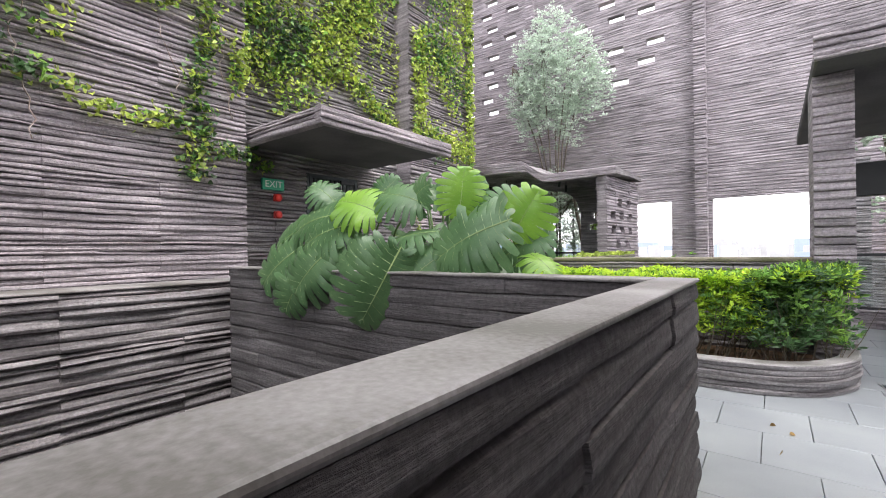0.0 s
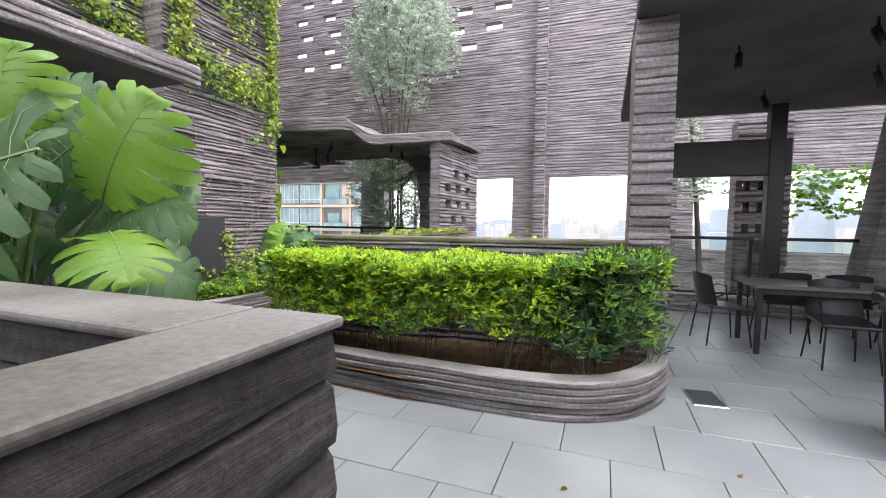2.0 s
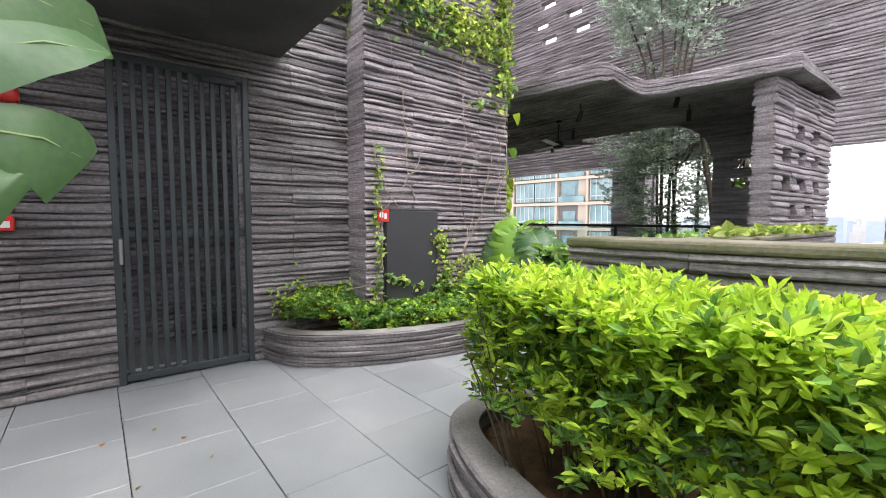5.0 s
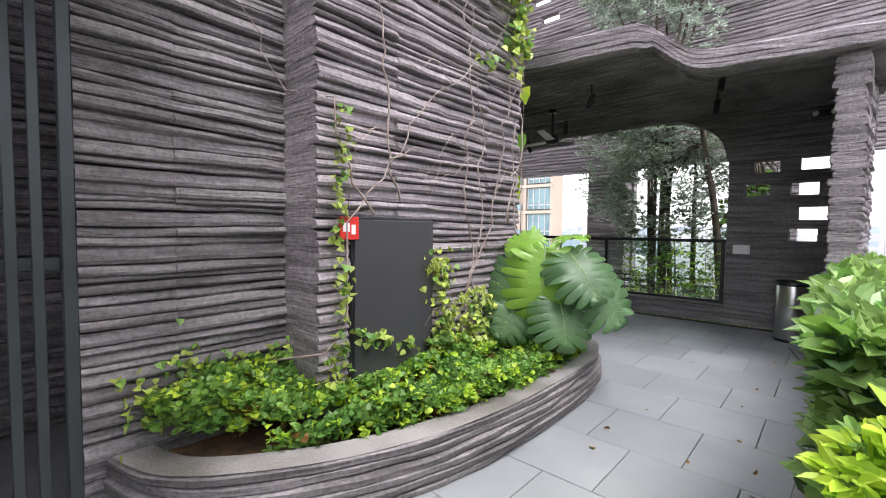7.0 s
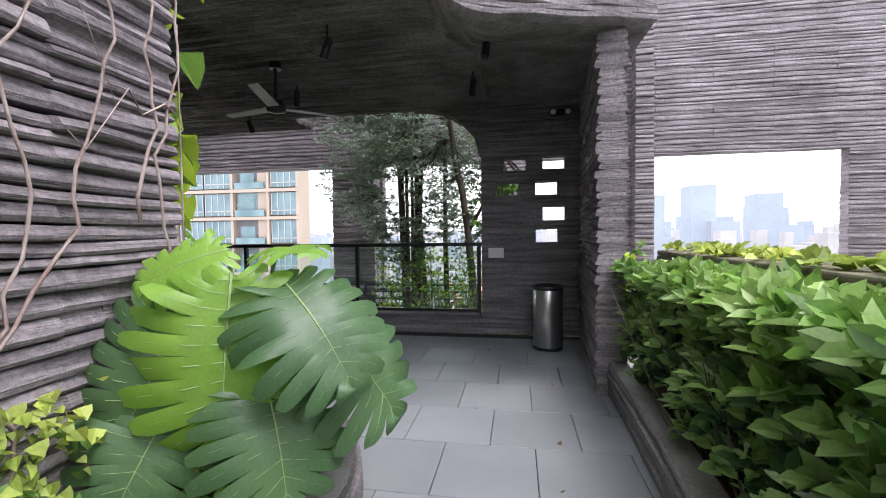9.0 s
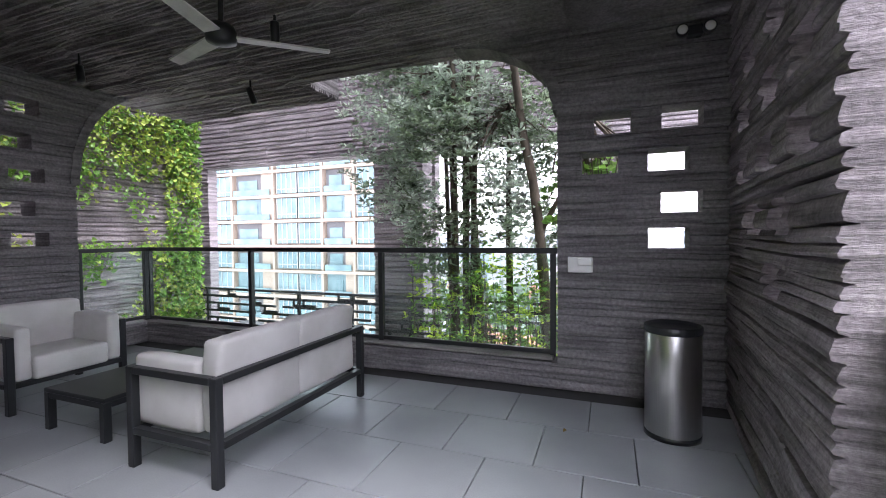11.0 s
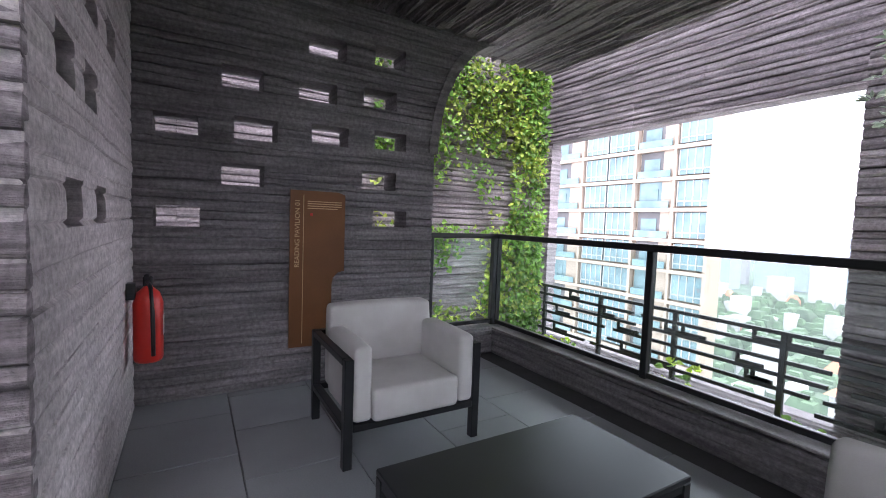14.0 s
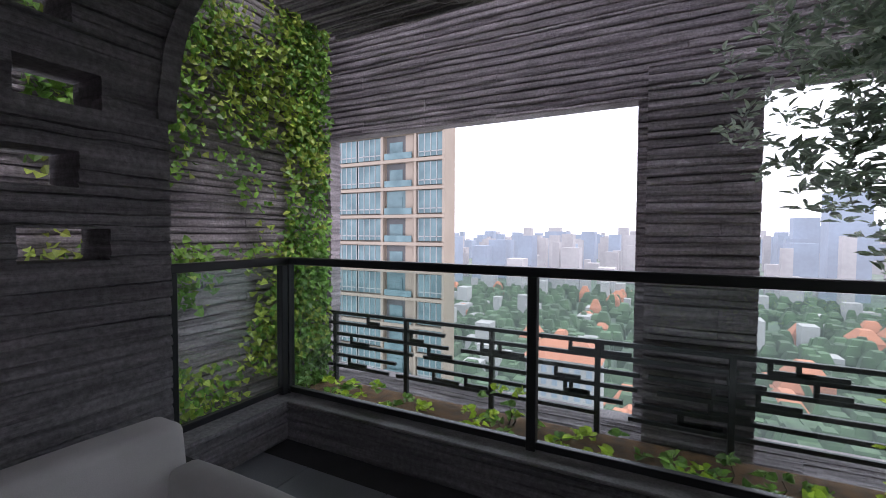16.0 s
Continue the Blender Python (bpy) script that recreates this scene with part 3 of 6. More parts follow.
def band(name, label, pts, z0, z1, thick, course=0.06, amp=0.012, seed=0, mat=None, category="kerb", res=8, cap=None):
    """A curved layered strip along a smooth line through pts; z0 and z1 may be functions of the place. Its outside lies on the right of the line."""
    pts = [Vector((*p, 0)) for p in pts]
    line = []
    for i in range(len(pts) - 1):
        p0, p1, p2, p3 = pts[max(i - 1, 0)], pts[i], pts[i + 1], pts[min(i + 2, len(pts) - 1)]
        for k in range(res):
            t = k / res
            line.append(0.5 * ((2 * p1) + (p2 - p0) * t + (2 * p0 - 5 * p1 + 4 * p2 - p3) * t * t + (3 * p1 - p0 - 3 * p2 + p3) * t ** 3))
    line.append(pts[-1])
    rng = np.random.RandomState(seed)
    lo, hi = (z0 if callable(z0) else lambda p: z0), (z1 if callable(z1) else lambda p: z1)
    count = max(2, int((hi(line[0]) - lo(line[0])) / course))
    rows = []
    for c in range(count):
        rows += [(c / count, c, -1.0), ((c + 0.15) / count, c, 0.5), ((c + 0.85) / count, c, 1.0)]
    rows += [(1.0, count, 0.2)]
    off = rng.uniform(-1, 1, count + 1)
    verts, m = [], len(rows) + 3
    for i, p in enumerate(line):
        d = (line[min(i + 1, len(line) - 1)] - line[max(i - 1, 0)]).normalized()
        n = Vector((d.y, -d.x, 0))
        a, b = lo(p), hi(p)
        for f, c, g in rows:
            o = amp * (0.8 * off[c] + 1.0 * noise.noise((i * 0.23, c * 3.3, seed)) + 0.8 * g - 0.4)
            w = 0.014 * noise.noise((i * 0.13, c * 0.8, seed + 3.0)) if 0 < f < 1 else 0
            q = p + n * o
            verts.append((q.x, q.y, a + (b - a) * f + w))
        q = p - n * 0.012
        verts.append((q.x, q.y, b + 0.008))
        q = p - n * thick
        verts.append((q.x, q.y, b + 0.008))
        verts.append((q.x, q.y, a))
    faces, caps = [], []
    for i in range(len(line) - 1):
        for j in range(m):
            k = (j + 1) % m
            f = (i * m + j, (i + 1) * m + j, (i + 1) * m + k, i * m + k)
            if j in (m - 4, m - 3):
                caps.append(len(faces))
            faces.append(f)
    faces += [tuple(range(m)), tuple(reversed(range((len(line) - 1) * m, len(line) * m)))]
    me = mesh_of(name, verts, faces, mat or M_WALL)
    if cap:
        me.materials.append(cap)
        for k in caps:
            me.polygons[k].material_index = 1
    return tagged(new(name, me), label, category, kind="structure")


band("roof_edge", "layered drip edge along the pavilion roof", [(x, roof_front(x) - 0.03) for x in np.linspace(-6.9, -2.36, 24)], lambda p: roof_top(p.x) - (0.22 if p.x < -4.2 else 0.16), lambda p: roof_top(p.x) + 0.02, 0.1, 0.05, 0.02, 24, res=3, category="roof edge")


def arch_ring(name, centre, ra, rb, axis, depth, thick=0.07):
    """A quarter ring that lines a rounded arch; ra across, rb up. axis: 0 along x, 1 along y."""
    bm = bmesh.new()
    ring = []
    for k in range(25):
        a = k / 24 * math.pi / 2
        row = []
        for s, q in ((-0.02, 0.0), (thick, 0.0), (thick, 1.0), (-0.02, 1.0)):
            w = 0.008 * noise.noise((k * 0.5, s * 9, 0))
            u, z = centre[0] + axis[0] * (ra + s + w) * math.cos(a), centre[1] + (rb + s + w) * math.sin(a)
            d = depth[0] + (depth[1] - depth[0]) * q
            row.append(bm.verts.new((u, d, z) if axis[1] == 0 else (d, u, z)))
        ring.append(row)
    for a, b in zip(ring, ring[1:]):
        for k in range(4):
            bm.faces.new((a[k], a[(k + 1) % 4], b[(k + 1) % 4], b[k]))
    bmesh.ops.recalc_face_normals(bm, faces=bm.faces)
    tagged(part(name, bm, M_DARK), "smooth concrete lining of the rounded arch", "arch", kind="structure")


arch_ring("arch_north", (-4.83, 2.4), 0.9, 0.66, (1, 0), (12.352, 12.625))
arch_ring("arch_west", (12.4, 1.95), 0.77, 1.15, (-1, 1), (-9.065, -9.355))

# canopy over the gate
wall("canopy_front", "layered concrete canopy edge", (-3.42, 3.25, 0), Y, X, 2.35, 2.74, 2.94, 0.1, seed=25, course=0.05, amp=0.012, step=0.1, panel=0)
wall("canopy_side", "layered concrete canopy side edge", (-5.15, 3.26, 0), X, -Y, 1.7, 2.74, 2.94, 0.1, seed=26, course=0.05, amp=0.012, step=0.1, panel=0)
tagged(part("canopy_slab", box(-5.19, -3.5, 3.33, 5.58, 2.78, 2.92, 0.01), M_SOFFIT_SHADE), "dark flat canopy slab over the gate", "canopy", kind="structure")

# ---- pavilion two ----
wall("wall_pavilion_two_pillar", "layered concrete pillar on the low wall", (0.74, 6.3, 0), X, -Y, 0.32, 0, 3.1, 0.72, seed=30, course=0.085, amp=0.014, step=0.1, panel=0)
bm = box(0.74, 8.5, 5.72, 10.2, 3.1, 3.26, 0.02)
tagged(part("ceiling_pavilion_two", bm, M_SOFFIT_SHADE), "dark concrete roof slab of the dining pavilion", "roof", kind="structure")
wall("fascia_pavilion_two", "layered roof edge of the dining pavilion", (0.72, 5.7, 0), X, -Y, 7.8, 3.07, 3.3, 0.05, seed=31, course=0.05, amp=0.02, step=0.12, panel=0)
wall("wall_pavilion_two_slots", "layered column with small slots", (2.55, 10.6, 0), X, -Y, 0.75, 0, 3.1, 0.4, seed=32, course=0.075, panel=0,
     holes=[(0.1 + 0.2 * i, 0.2 + 0.2 * i, z, z + 0.15) for z in (0.9, 1.25, 1.6, 1.95, 2.3) for i in range(3) if (i, z) not in ((0, 0.9), (2, 2.3))])
wall("wall_pavilion_two_rear", "dark layered rear pier of the dining pavilion", (1.35, 12.4, 0), X, -Y, 0.6, 0, 3.1, 0.3, seed=33, mat=M_DARK, panel=0)
bm = box(3.75, 4.5, 9.6, 10.1, 0, 3.1)
for v in bm.verts:
    v.co.x += 0.14 * v.co.z
tagged(part("leaning_pier", bm, M_DARK), "dark leaning concrete pier", "pier", kind="structure")
bm = box(5.0, 8.0, 9.3, 9.6, 0, 3.1)
tagged(part("wall_pavilion_two_east", bm, M_WALL), WALLS, "wall", kind="structure")
wall("kerb_pavilion_two", "low layered kerb under the glass rail", (1.1, 9.9, 0), X, -Y, 6, 0, 0.28, 0.25, seed=34, course=0.06)
tagged(part("dark_beam", box(1.0, 3.0, 9.7, 9.85, 2.1, 2.62, 0.01), M_BLACK), "black beam under the roof", "beam", kind="structure")
tagged(part("dark_post", box(2.72, 2.92, 9.68, 9.88, 0.28, 3.1, 0.01), M_BLACK), "black steel post", "post", kind="structure")

# ---- planters ----
KA = [(-2.36, 6.32), (-2.74, 6.2), (-2.84, 5.82), (-2.6, 5.47), (-1.85, 5.25), (-0.9, 5.18), (0.1, 5.18), (0.66, 5.37), (1.0, 5.85), (1.08, 6.4)]
band("kerb_hedge", "rounded layered concrete planter kerb", KA, 0, 0.28, 0.15, 0.045, 0.018, 40, mat=M_KERB_AND_SHADE, cap=M_CAP)
band("kerb_path", "low layered planter kerb beside the path", [(-2.72, 10.36), (-2.74, 9.0), (-2.84, 7.4), (-2.86, 6.3)], 0, 0.27, 0.15, 0.055, 0.012, 41, mat=M_KERB_AND_SHADE, cap=M_CAP)
KL = [(-5.2, 5.36), (-4.8, 5.5), (-4.48, 5.9), (-4.28, 6.35), (-4.17, 6.85), (-4.13, 7.4), (-4.14, 8.0), (-4.19, 8.5), (-4.35, 8.92), (-4.65, 9.15), (-5.0, 9.2)]
band("kerb_wall_planter", "curved layered concrete planter kerb", KL, 0, 0.28, 0.17, 0.045, 0.018, 42, mat=M_KERB_AND_SHADE, cap=M_CAP)


def soil(name, pts, z, label):
    bm = bmesh.new()
    for zz in (0.0, z):
        vs = [bm.verts.new((x, y, zz)) for x, y in pts]
        bm.faces.new(vs)
    bmesh.ops.triangulate(bm, faces=bm.faces[:])
    tagged(part(name, bm, M_SOIL), label, "soil", kind="structure")


soil("soil_hedge", [(-2.3, 6.2), (-2.72, 6.1), (-2.82, 5.78), (-2.53, 5.45), (-1.9, 5.22), (-0.9, 5.14), (0.1, 5.26), (0.6, 5.48), (0.9, 5.92), (1.0, 6.5)], 0.17, "bare brown soil under the hedge")
soil("soil_path", [(-2.3, 6.3), (-2.75, 6.4), (-2.72, 7.4), (-2.62, 9.0), (-2.6, 10.3), (-2.28, 10.3)], 0.17, "brown soil under the path hedge")
soil("soil_wall", [(-5.2, 5.45), (-4.9, 5.6), (-4.6, 5.95), (-4.4, 6.4), (-4.28, 6.9), (-4.24, 7.4), (-4.25, 8.0), (-4.3, 8.5), (-4.45, 8.85), (-4.7, 9.05), (-5.0, 9.1)], 0.22, "soil under creeping plants")


def inside_poly(x, y, poly):
    c = False
    for (x0, y0), (x1, y1) in zip(poly, poly[1:] + poly[:1]):
        if (y0 > y) != (y1 > y) and x < (x1 - x0) * (y - y0) / (y1 - y0) + x0:
            c = not c
    return c


def hedge(name, label, poly, z0, z1, count, mats, size, seed, stems, shape="lance", per=7):
    """A clipped hedge: woody stems, and leaf rosettes near its surface with a shaggy outline."""
    rng = np.random.RandomState(seed)
    root = thing(name, label, "hedge")
    xs, ys = [p[0] for p in poly], [p[1] for p in poly]
    cen = []
    while len(cen) < count:
        x, y = rng.uniform(min(xs), max(xs)), rng.uniform(min(ys), max(ys))
        if not inside_poly(x, y, poly):
            continue
        top = z1 + 0.09 * noise.noise((x * 2.2, y * 2.2, seed)) + 0.04 * noise.noise((x * 7, y * 7, seed))
        f = rng.rand()
        low = z0 + 0.16 * noise.noise((x * 3.1, y * 3.1, seed + 2.0)) + 0.10 * max(0, noise.noise((x * 1.1, 0, seed + 6.0)))
        z = top - 0.1 * rng.rand() if f < 0.42 else low + (top - low) * rng.rand()
        cen.append((x, y, z))
    cen = np.array(cen)
    # bulge the sides
    mid = np.array([np.mean(xs), np.mean(ys)])
    groups = rng.rand(len(cen)) + 0.45 * (cen[:, 2] - (z0 + z1) / 2) / (z1 - z0) + 0.25 * np.array([noise.noise((c[0] * 1.2, c[1] * 1.2, 5.0)) for c in cen])
    cuts = [-9] + [np.quantile(groups, q) for q in mats[1]] + [9]
    for mi, mt in enumerate(mats[0]):
        sel = cen[(groups > cuts[mi]) & (groups <= cuts[mi + 1])]
        p, w = clumps(rng, sel, per, size * 0.9, 0.8)
        linked("foliage", leaf_mesh("foliage", p, w, size, mt, shape, seed=seed + mi), root, ("dark shaded leaves", "green leaves", "bright lime new shoots")[mi if len(mats[0]) == 3 else mi + 1])
    bm = bmesh.new()
    for s in range(stems):
        c = cen[rng.randint(len(cen))]
        b = Vector((mid[0] + (c[0] - mid[0]) * 0.93, mid[1] + (c[1] - mid[1]) * 0.55, 0.12))
        for q in range(3):
            t = Vector((c[0] + rng.normal() * 0.14, c[1] + rng.normal() * 0.12, z0 + (z1 - z0) * rng.uniform(0.3, 0.9)))
            tube([b, b.lerp(t, 0.5) + Vector((rng.normal() * 0.03, rng.normal() * 0.03, 0)), t], [0.005, 0.004, 0.002], 4, bm)
    part("branchwork", bm, M_BARK, root, "thin brown woody stems")["kind"] = "stuff"
    return root


HP = [(-2.35, 6.05), (-2.74, 5.9), (-2.7, 5.66), (-2.3, 5.38), (-1.2, 5.26), (-0.3, 5.26), (0.3, 5.38), (0.35, 6.1), (-1.0, 6.02)]
hedge("lime_hedge", "bushy clipped hedge with bright lime leaf tips in a kerbed planter", HP, 0.50, 1.05, 7600, ([M_LEAF_MID, M_LEAF_LIME, M_LEAF_LIME], [0.3, 0.6]), 0.05, 51, 34)
HP2 = [(0.2, 5.32), (0.65, 5.45), (0.98, 5.85), (1.08, 6.38), (0.3, 6.2)]
hedge("dark_shrub", "dark glossy-leaved shrub with a few lime shoots beside the lime hedge", HP2, 0.38, 1.08, 1300, ([M_LEAF_DARK, M_LEAF_MID, M_LEAF_LIME], [0.5, 0.9]), 0.068, 52, 14)
HP3 = [(-2.74, 6.3), (-2.76, 7.4), (-2.66, 9.0), (-2.62, 10.28), (-2.3, 10.28), (-2.3, 6.4)]
hedge("path_hedge", "broad-leaved green hedge along the path", HP3, 0.34, 1.10, 2100, ([M_LEAF_DARK, M_LEAF_BROAD, M_LEAF_MID], [0.14, 0.8]), 0.09, 53, 30, "broad", 6)

# creeping plants of the wall planter
rng = np.random.RandomState(60)
bed = [(-5.15, 5.5), (-4.9, 5.65), (-4.62, 6.0), (-4.42, 6.45), (-4.3, 6.95), (-4.26, 7.5), (-4.28, 8.1), (-4.35, 8.6), (-4.6, 8.9), (-4.8, 8.9), (-4.8, 6.3), (-5.15, 6.2)]
cen = []
while len(cen) < 3400:
    x, y = rng.uniform(-5.2, -4.0), rng.uniform(5.4, 8.95)
    if inside_poly(x, y, bed):
        h = 0.26 + 0.28 * max(0, 0.6 + noise.noise((x * 1.8, y * 1.8, 3.0))) * rng.rand() + 0.12 * (x < -4.7)
        cen.append((x, y, h))
cen = np.array(cen)
for nm, lab, sel, mt in (("ground_cover", "low spreading green ground cover in the wall planter", cen[:2500], M_LEAF_MID), ("ground_cover", "low lime-green creeping ground cover in the wall planter", cen[2500:3220], M_LEAF_LIME),
                         ("leaf_litter", "yellowed fallen leaves among the ground cover", cen[3220:] - np.array([0, 0, 0.05]), M_LEAF_AUTUMN)):
    p, w = clumps(rng, sel, 6, 0.06, 0.6)
    tagged(linked(nm, leaf_mesh(nm, p, w, 0.036, mt, "oval", seed=61)), lab, "ground cover", kind="stuff")
# small plants at the foot of the trough
cen = np.stack([rng.uniform(-1.8, -0.2, 130), rng.uniform(3.0, 3.32, 130), rng.uniform(0.05, 0.3, 130)], 1)
p, w = clumps(rng, cen, 6, 0.07, 0.7)
tagged(linked("trough_ground_cover", leaf_mesh("trough_ground_cover", p, w, 0.05, M_LEAF_MID, "oval", seed=62)), "small green plants at the foot of the trough", "ground cover", kind="stuff")

# ---- monstera ----


def monstera_leaf(seed, mat):
    """A heart-shaped split leaf, one long, its base at the origin, pointing to +y and facing +z."""
    rng = np.random.RandomState(seed)
    bm, rib = bmesh.new(), bmesh.new()
    n = 10

    def outline(f):
        """From the basal lobe (f = 0) round the side to the tip (f = 1)."""
        a = radians(172 - 172 * f ** 0.92)
        r = 0.40 + 0.11 * math.sin(a) + 0.30 * max(0, math.cos(a)) ** 1.6
        return r * math.sin(a) * 1.12, 0.34 + r * math.cos(a)

    def height(a, b):
        return 0.16 * abs(a) - 0.62 * a * a - 0.42 * max(0, b - 0.25) ** 2 - 0.10 * min(0, b) ** 2

    us = [0.0, 0.16, 0.32, 0.5, 0.68, 0.84, 0.95, 1.0]
    spine = [bm.verts.new((0, 0.97 * (i / n) ** 1.05, height(0, 0.97 * (i / n) ** 1.05))) for i in range(n + 1)]
    for sgn in (-1, 1):
        shared = {}
        for i in range(n):
            tilt, reach = rng.normal() * 0.05, rng.uniform(0.92, 1.06)
            slit = rng.uniform(0.30, 0.48)
            grid = []
            for ui, u in enumerate(us):
                row = []
                for e in (0.0, 0.5, 1.0):
                    if ui == 0 and e != 0.5:
                        row.append(spine[i if e == 0 else i + 1])
                        continue
                    open_ = max(0, (u - slit) / (1 - slit))
                    pinch = 0.0 if i == n - 1 and e == 1.0 else 0.17 * open_ ** 0.55 + 0.17 * max(0, (u - 0.8) / 0.2) ** 2
                    q = e + (pinch if e == 0 else -pinch if e == 1 else 0)
                    key = (i + int(e), ui)
                    if u <= slit and e != 0.5 and key in shared:
                        row.append(shared[key])
                        continue
                    ox, oy = outline((i + q) / n)
                    mb = 0.97 * ((i + e) / n) ** 1.05
                    uu = u * reach if u > slit else u
                    x, y = ox * uu, mb + (oy - mb) * uu + 0.05 * math.sin(math.pi * u) * (1 - i / n)
                    z = height(x, y) + 0.018 * math.sin(math.pi * e) * math.sin(math.pi * min(1, u * 1.1)) + tilt * open_ * (0.4 + e) - 0.05 * open_ ** 3
                    v = bm.verts.new((sgn * x, y, z))
                    if u <= slit and e != 0.5:
                        shared[key] = v
                    row.append(v)
                grid.append(row)
            for r0, r1 in zip(grid, grid[1:]):
                for c in (0, 1):
                    q = (r0[c], r0[c + 1], r1[c + 1], r1[c])
                    if len(set(q)) == 4:
                        bm.faces.new(q if sgn < 0 else tuple(reversed(q)))
            tube([tuple(grid[k][1].co + Vector((0, 0, 0.003))) for k in (0, 2, 4, 6)], [0.0026, 0.002, 0.0014, 0.0006], 3, rib)
    me = bpy.data.meshes.new("leaf")
    bmesh.ops.recalc_face_normals(bm, faces=bm.faces)
    bm.to_mesh(me)
    bm.free()
    me.materials.append(mat)
    me.polygons.foreach_set("use_smooth", [True] * len(me.polygons))
    tube([(0, b, height(0, b) + 0.004) for b in np.linspace(0, 0.95, 8)], [0.011 * (1 - 0.85 * i / 7) for i in range(8)], 5, rib)
    mr = bpy.data.meshes.new("midrib")
    rib.to_mesh(mr)
    rib.free()
    mr.materials.append(M_RIB)
    return me, mr


LEAVES = {"dark": [monstera_leaf(s, M_MONSTERA) for s in (1, 2, 3)], "young": [monstera_leaf(s, M_MONSTERA_NEW) for s in (4, 5)]}


def monstera(label, root_at, leaves):
    """leaves: the leaf's base, its tip, the way its upper face looks, and its kind."""
    root = thing("monstera_plant", label, "plant", "monstera plants", at(*root_at))
    r0 = Vector(root_at)
    for i, (base, tip, face, kind) in enumerate(leaves):
        me, mr = LEAVES[kind][i % len(LEAVES[kind])]
        b = Vector(base) - r0
        ya = Vector(tip) - Vector(base)
        size = ya.length
        ya.normalize()
        xa = ya.cross(Vector(face)).normalized()
        za = xa.cross(ya)
        lf = linked("leaf", me, root, "young lime split leaf" if kind == "young" else "")
        lf.matrix_local = Matrix.Translation(b) @ Matrix((xa, ya, za)).transposed().to_4x4() @ Matrix.Scale(size, 4)
        linked("midrib", mr, lf, "pale leaf ribs")
        s = Vector((0.25 * b.x + 0.04 * math.sin(i * 3.1), 0.2 * b.y + 0.04 * math.cos(i * 1.7), 0))
        part("leaf_stalk", tube([s, s.lerp(b, 0.35) + Vector((0, 0, 0.14)), s.lerp(b, 0.75) + Vector((0, 0, 0.13)), b], [0.014, 0.011, 0.009, 0.007], 6), M_STALK, root, smooth=True)
    return root


SE, UP, EN = (0.55, -0.55, 0.65), (0.15, -0.2, 1), (0.6, 0.1, 0.8)
monstera("tall monstera with large split leaves leaning out of the trough", (-1.6, 3.05, 0.42), [
    ((-1.8, 2.75, 1.38), (-2.0, 2.5, 0.80), (0.75, -0.6, 0.25), "dark"), ((-1.0, 3.0, 1.56), (-1.5, 2.72, 1.36), SE, "dark"), ((-1.55, 3.15, 1.62), (-1.47, 3.12, 1.98), (0.6, -0.75, 0.1), "young"),
    ((-1.85, 3.15, 1.72), (-2.25, 2.98, 1.92), SE, "dark"), ((-1.15, 3.25, 1.42), (-0.92, 3.2, 1.75), (0.5, -0.8, 0.3), "young"), ((-1.2, 3.25, 1.30), (-0.88, 3.3, 1.5), (0.3, -0.6, 0.7), "dark"),
    ((-0.95, 3.15, 1.32), (-0.72, 3.05, 1.24), UP, "young"), ((-1.35, 3.2, 1.55), (-1.1, 3.35, 1.82), (0.5, -0.6, 0.5), "dark"), ((-1.5, 2.95, 1.35), (-1.75, 2.72, 1.15), SE, "dark"), ((-1.15, 2.95, 1.33), (-1.3, 2.78, 1.12), SE, "dark"),
    ((-1.7, 3.1, 1.5), (-2.15, 2.85, 1.48), UP, "dark"), ((-1.42, 3.3, 0.88), (-0.98, 3.36, 0.50), (0.55, -0.1, 0.8), "dark"), ((-1.3, 3.42, 0.92), (-1.0, 3.78, 0.50), (0.5, -0.35, 0.8), "dark"),
    ((-1.7, 3.5, 1.12), (-1.45, 3.88, 0.98), (0.6, -0.5, 0.6), "dark"), ((-1.88, 3.52, 1.72), (-1.62, 4.1, 1.44), (0.5, -0.45, 0.6), "dark"), ((-1.98, 3.48, 1.86), (-1.78, 4.02, 1.8), (0.6, -0.3, 0.7), "dark"), ((-1.6, 3.3, 1.66), (-1.35, 3.62, 1.58), (0.5, -0.5, 0.7), "dark"),
    ((-1.75, 3.3, 1.78), (-1.5, 3.42, 1.95), (0.5, -0.7, 0.5), "dark"), ((-1.35, 3.3, 1.25), (-1.1, 3.6, 1.15), (0.5, -0.5, 0.7), "dark"), ((-2.15, 3.45, 1.38), (-1.98, 3.9, 1.15), EN, "dark"), ((-2.0, 3.4, 0.95), (-1.8, 3.85, 0.72), EN, "dark"),
    ((-2.1, 3.4, 1.85), (-2.05, 3.95, 1.9), (0.7, -0.2, 0.7), "dark"), ((-1.8, 3.4, 0.7), (-1.55, 3.75, 0.42), EN, "dark")])
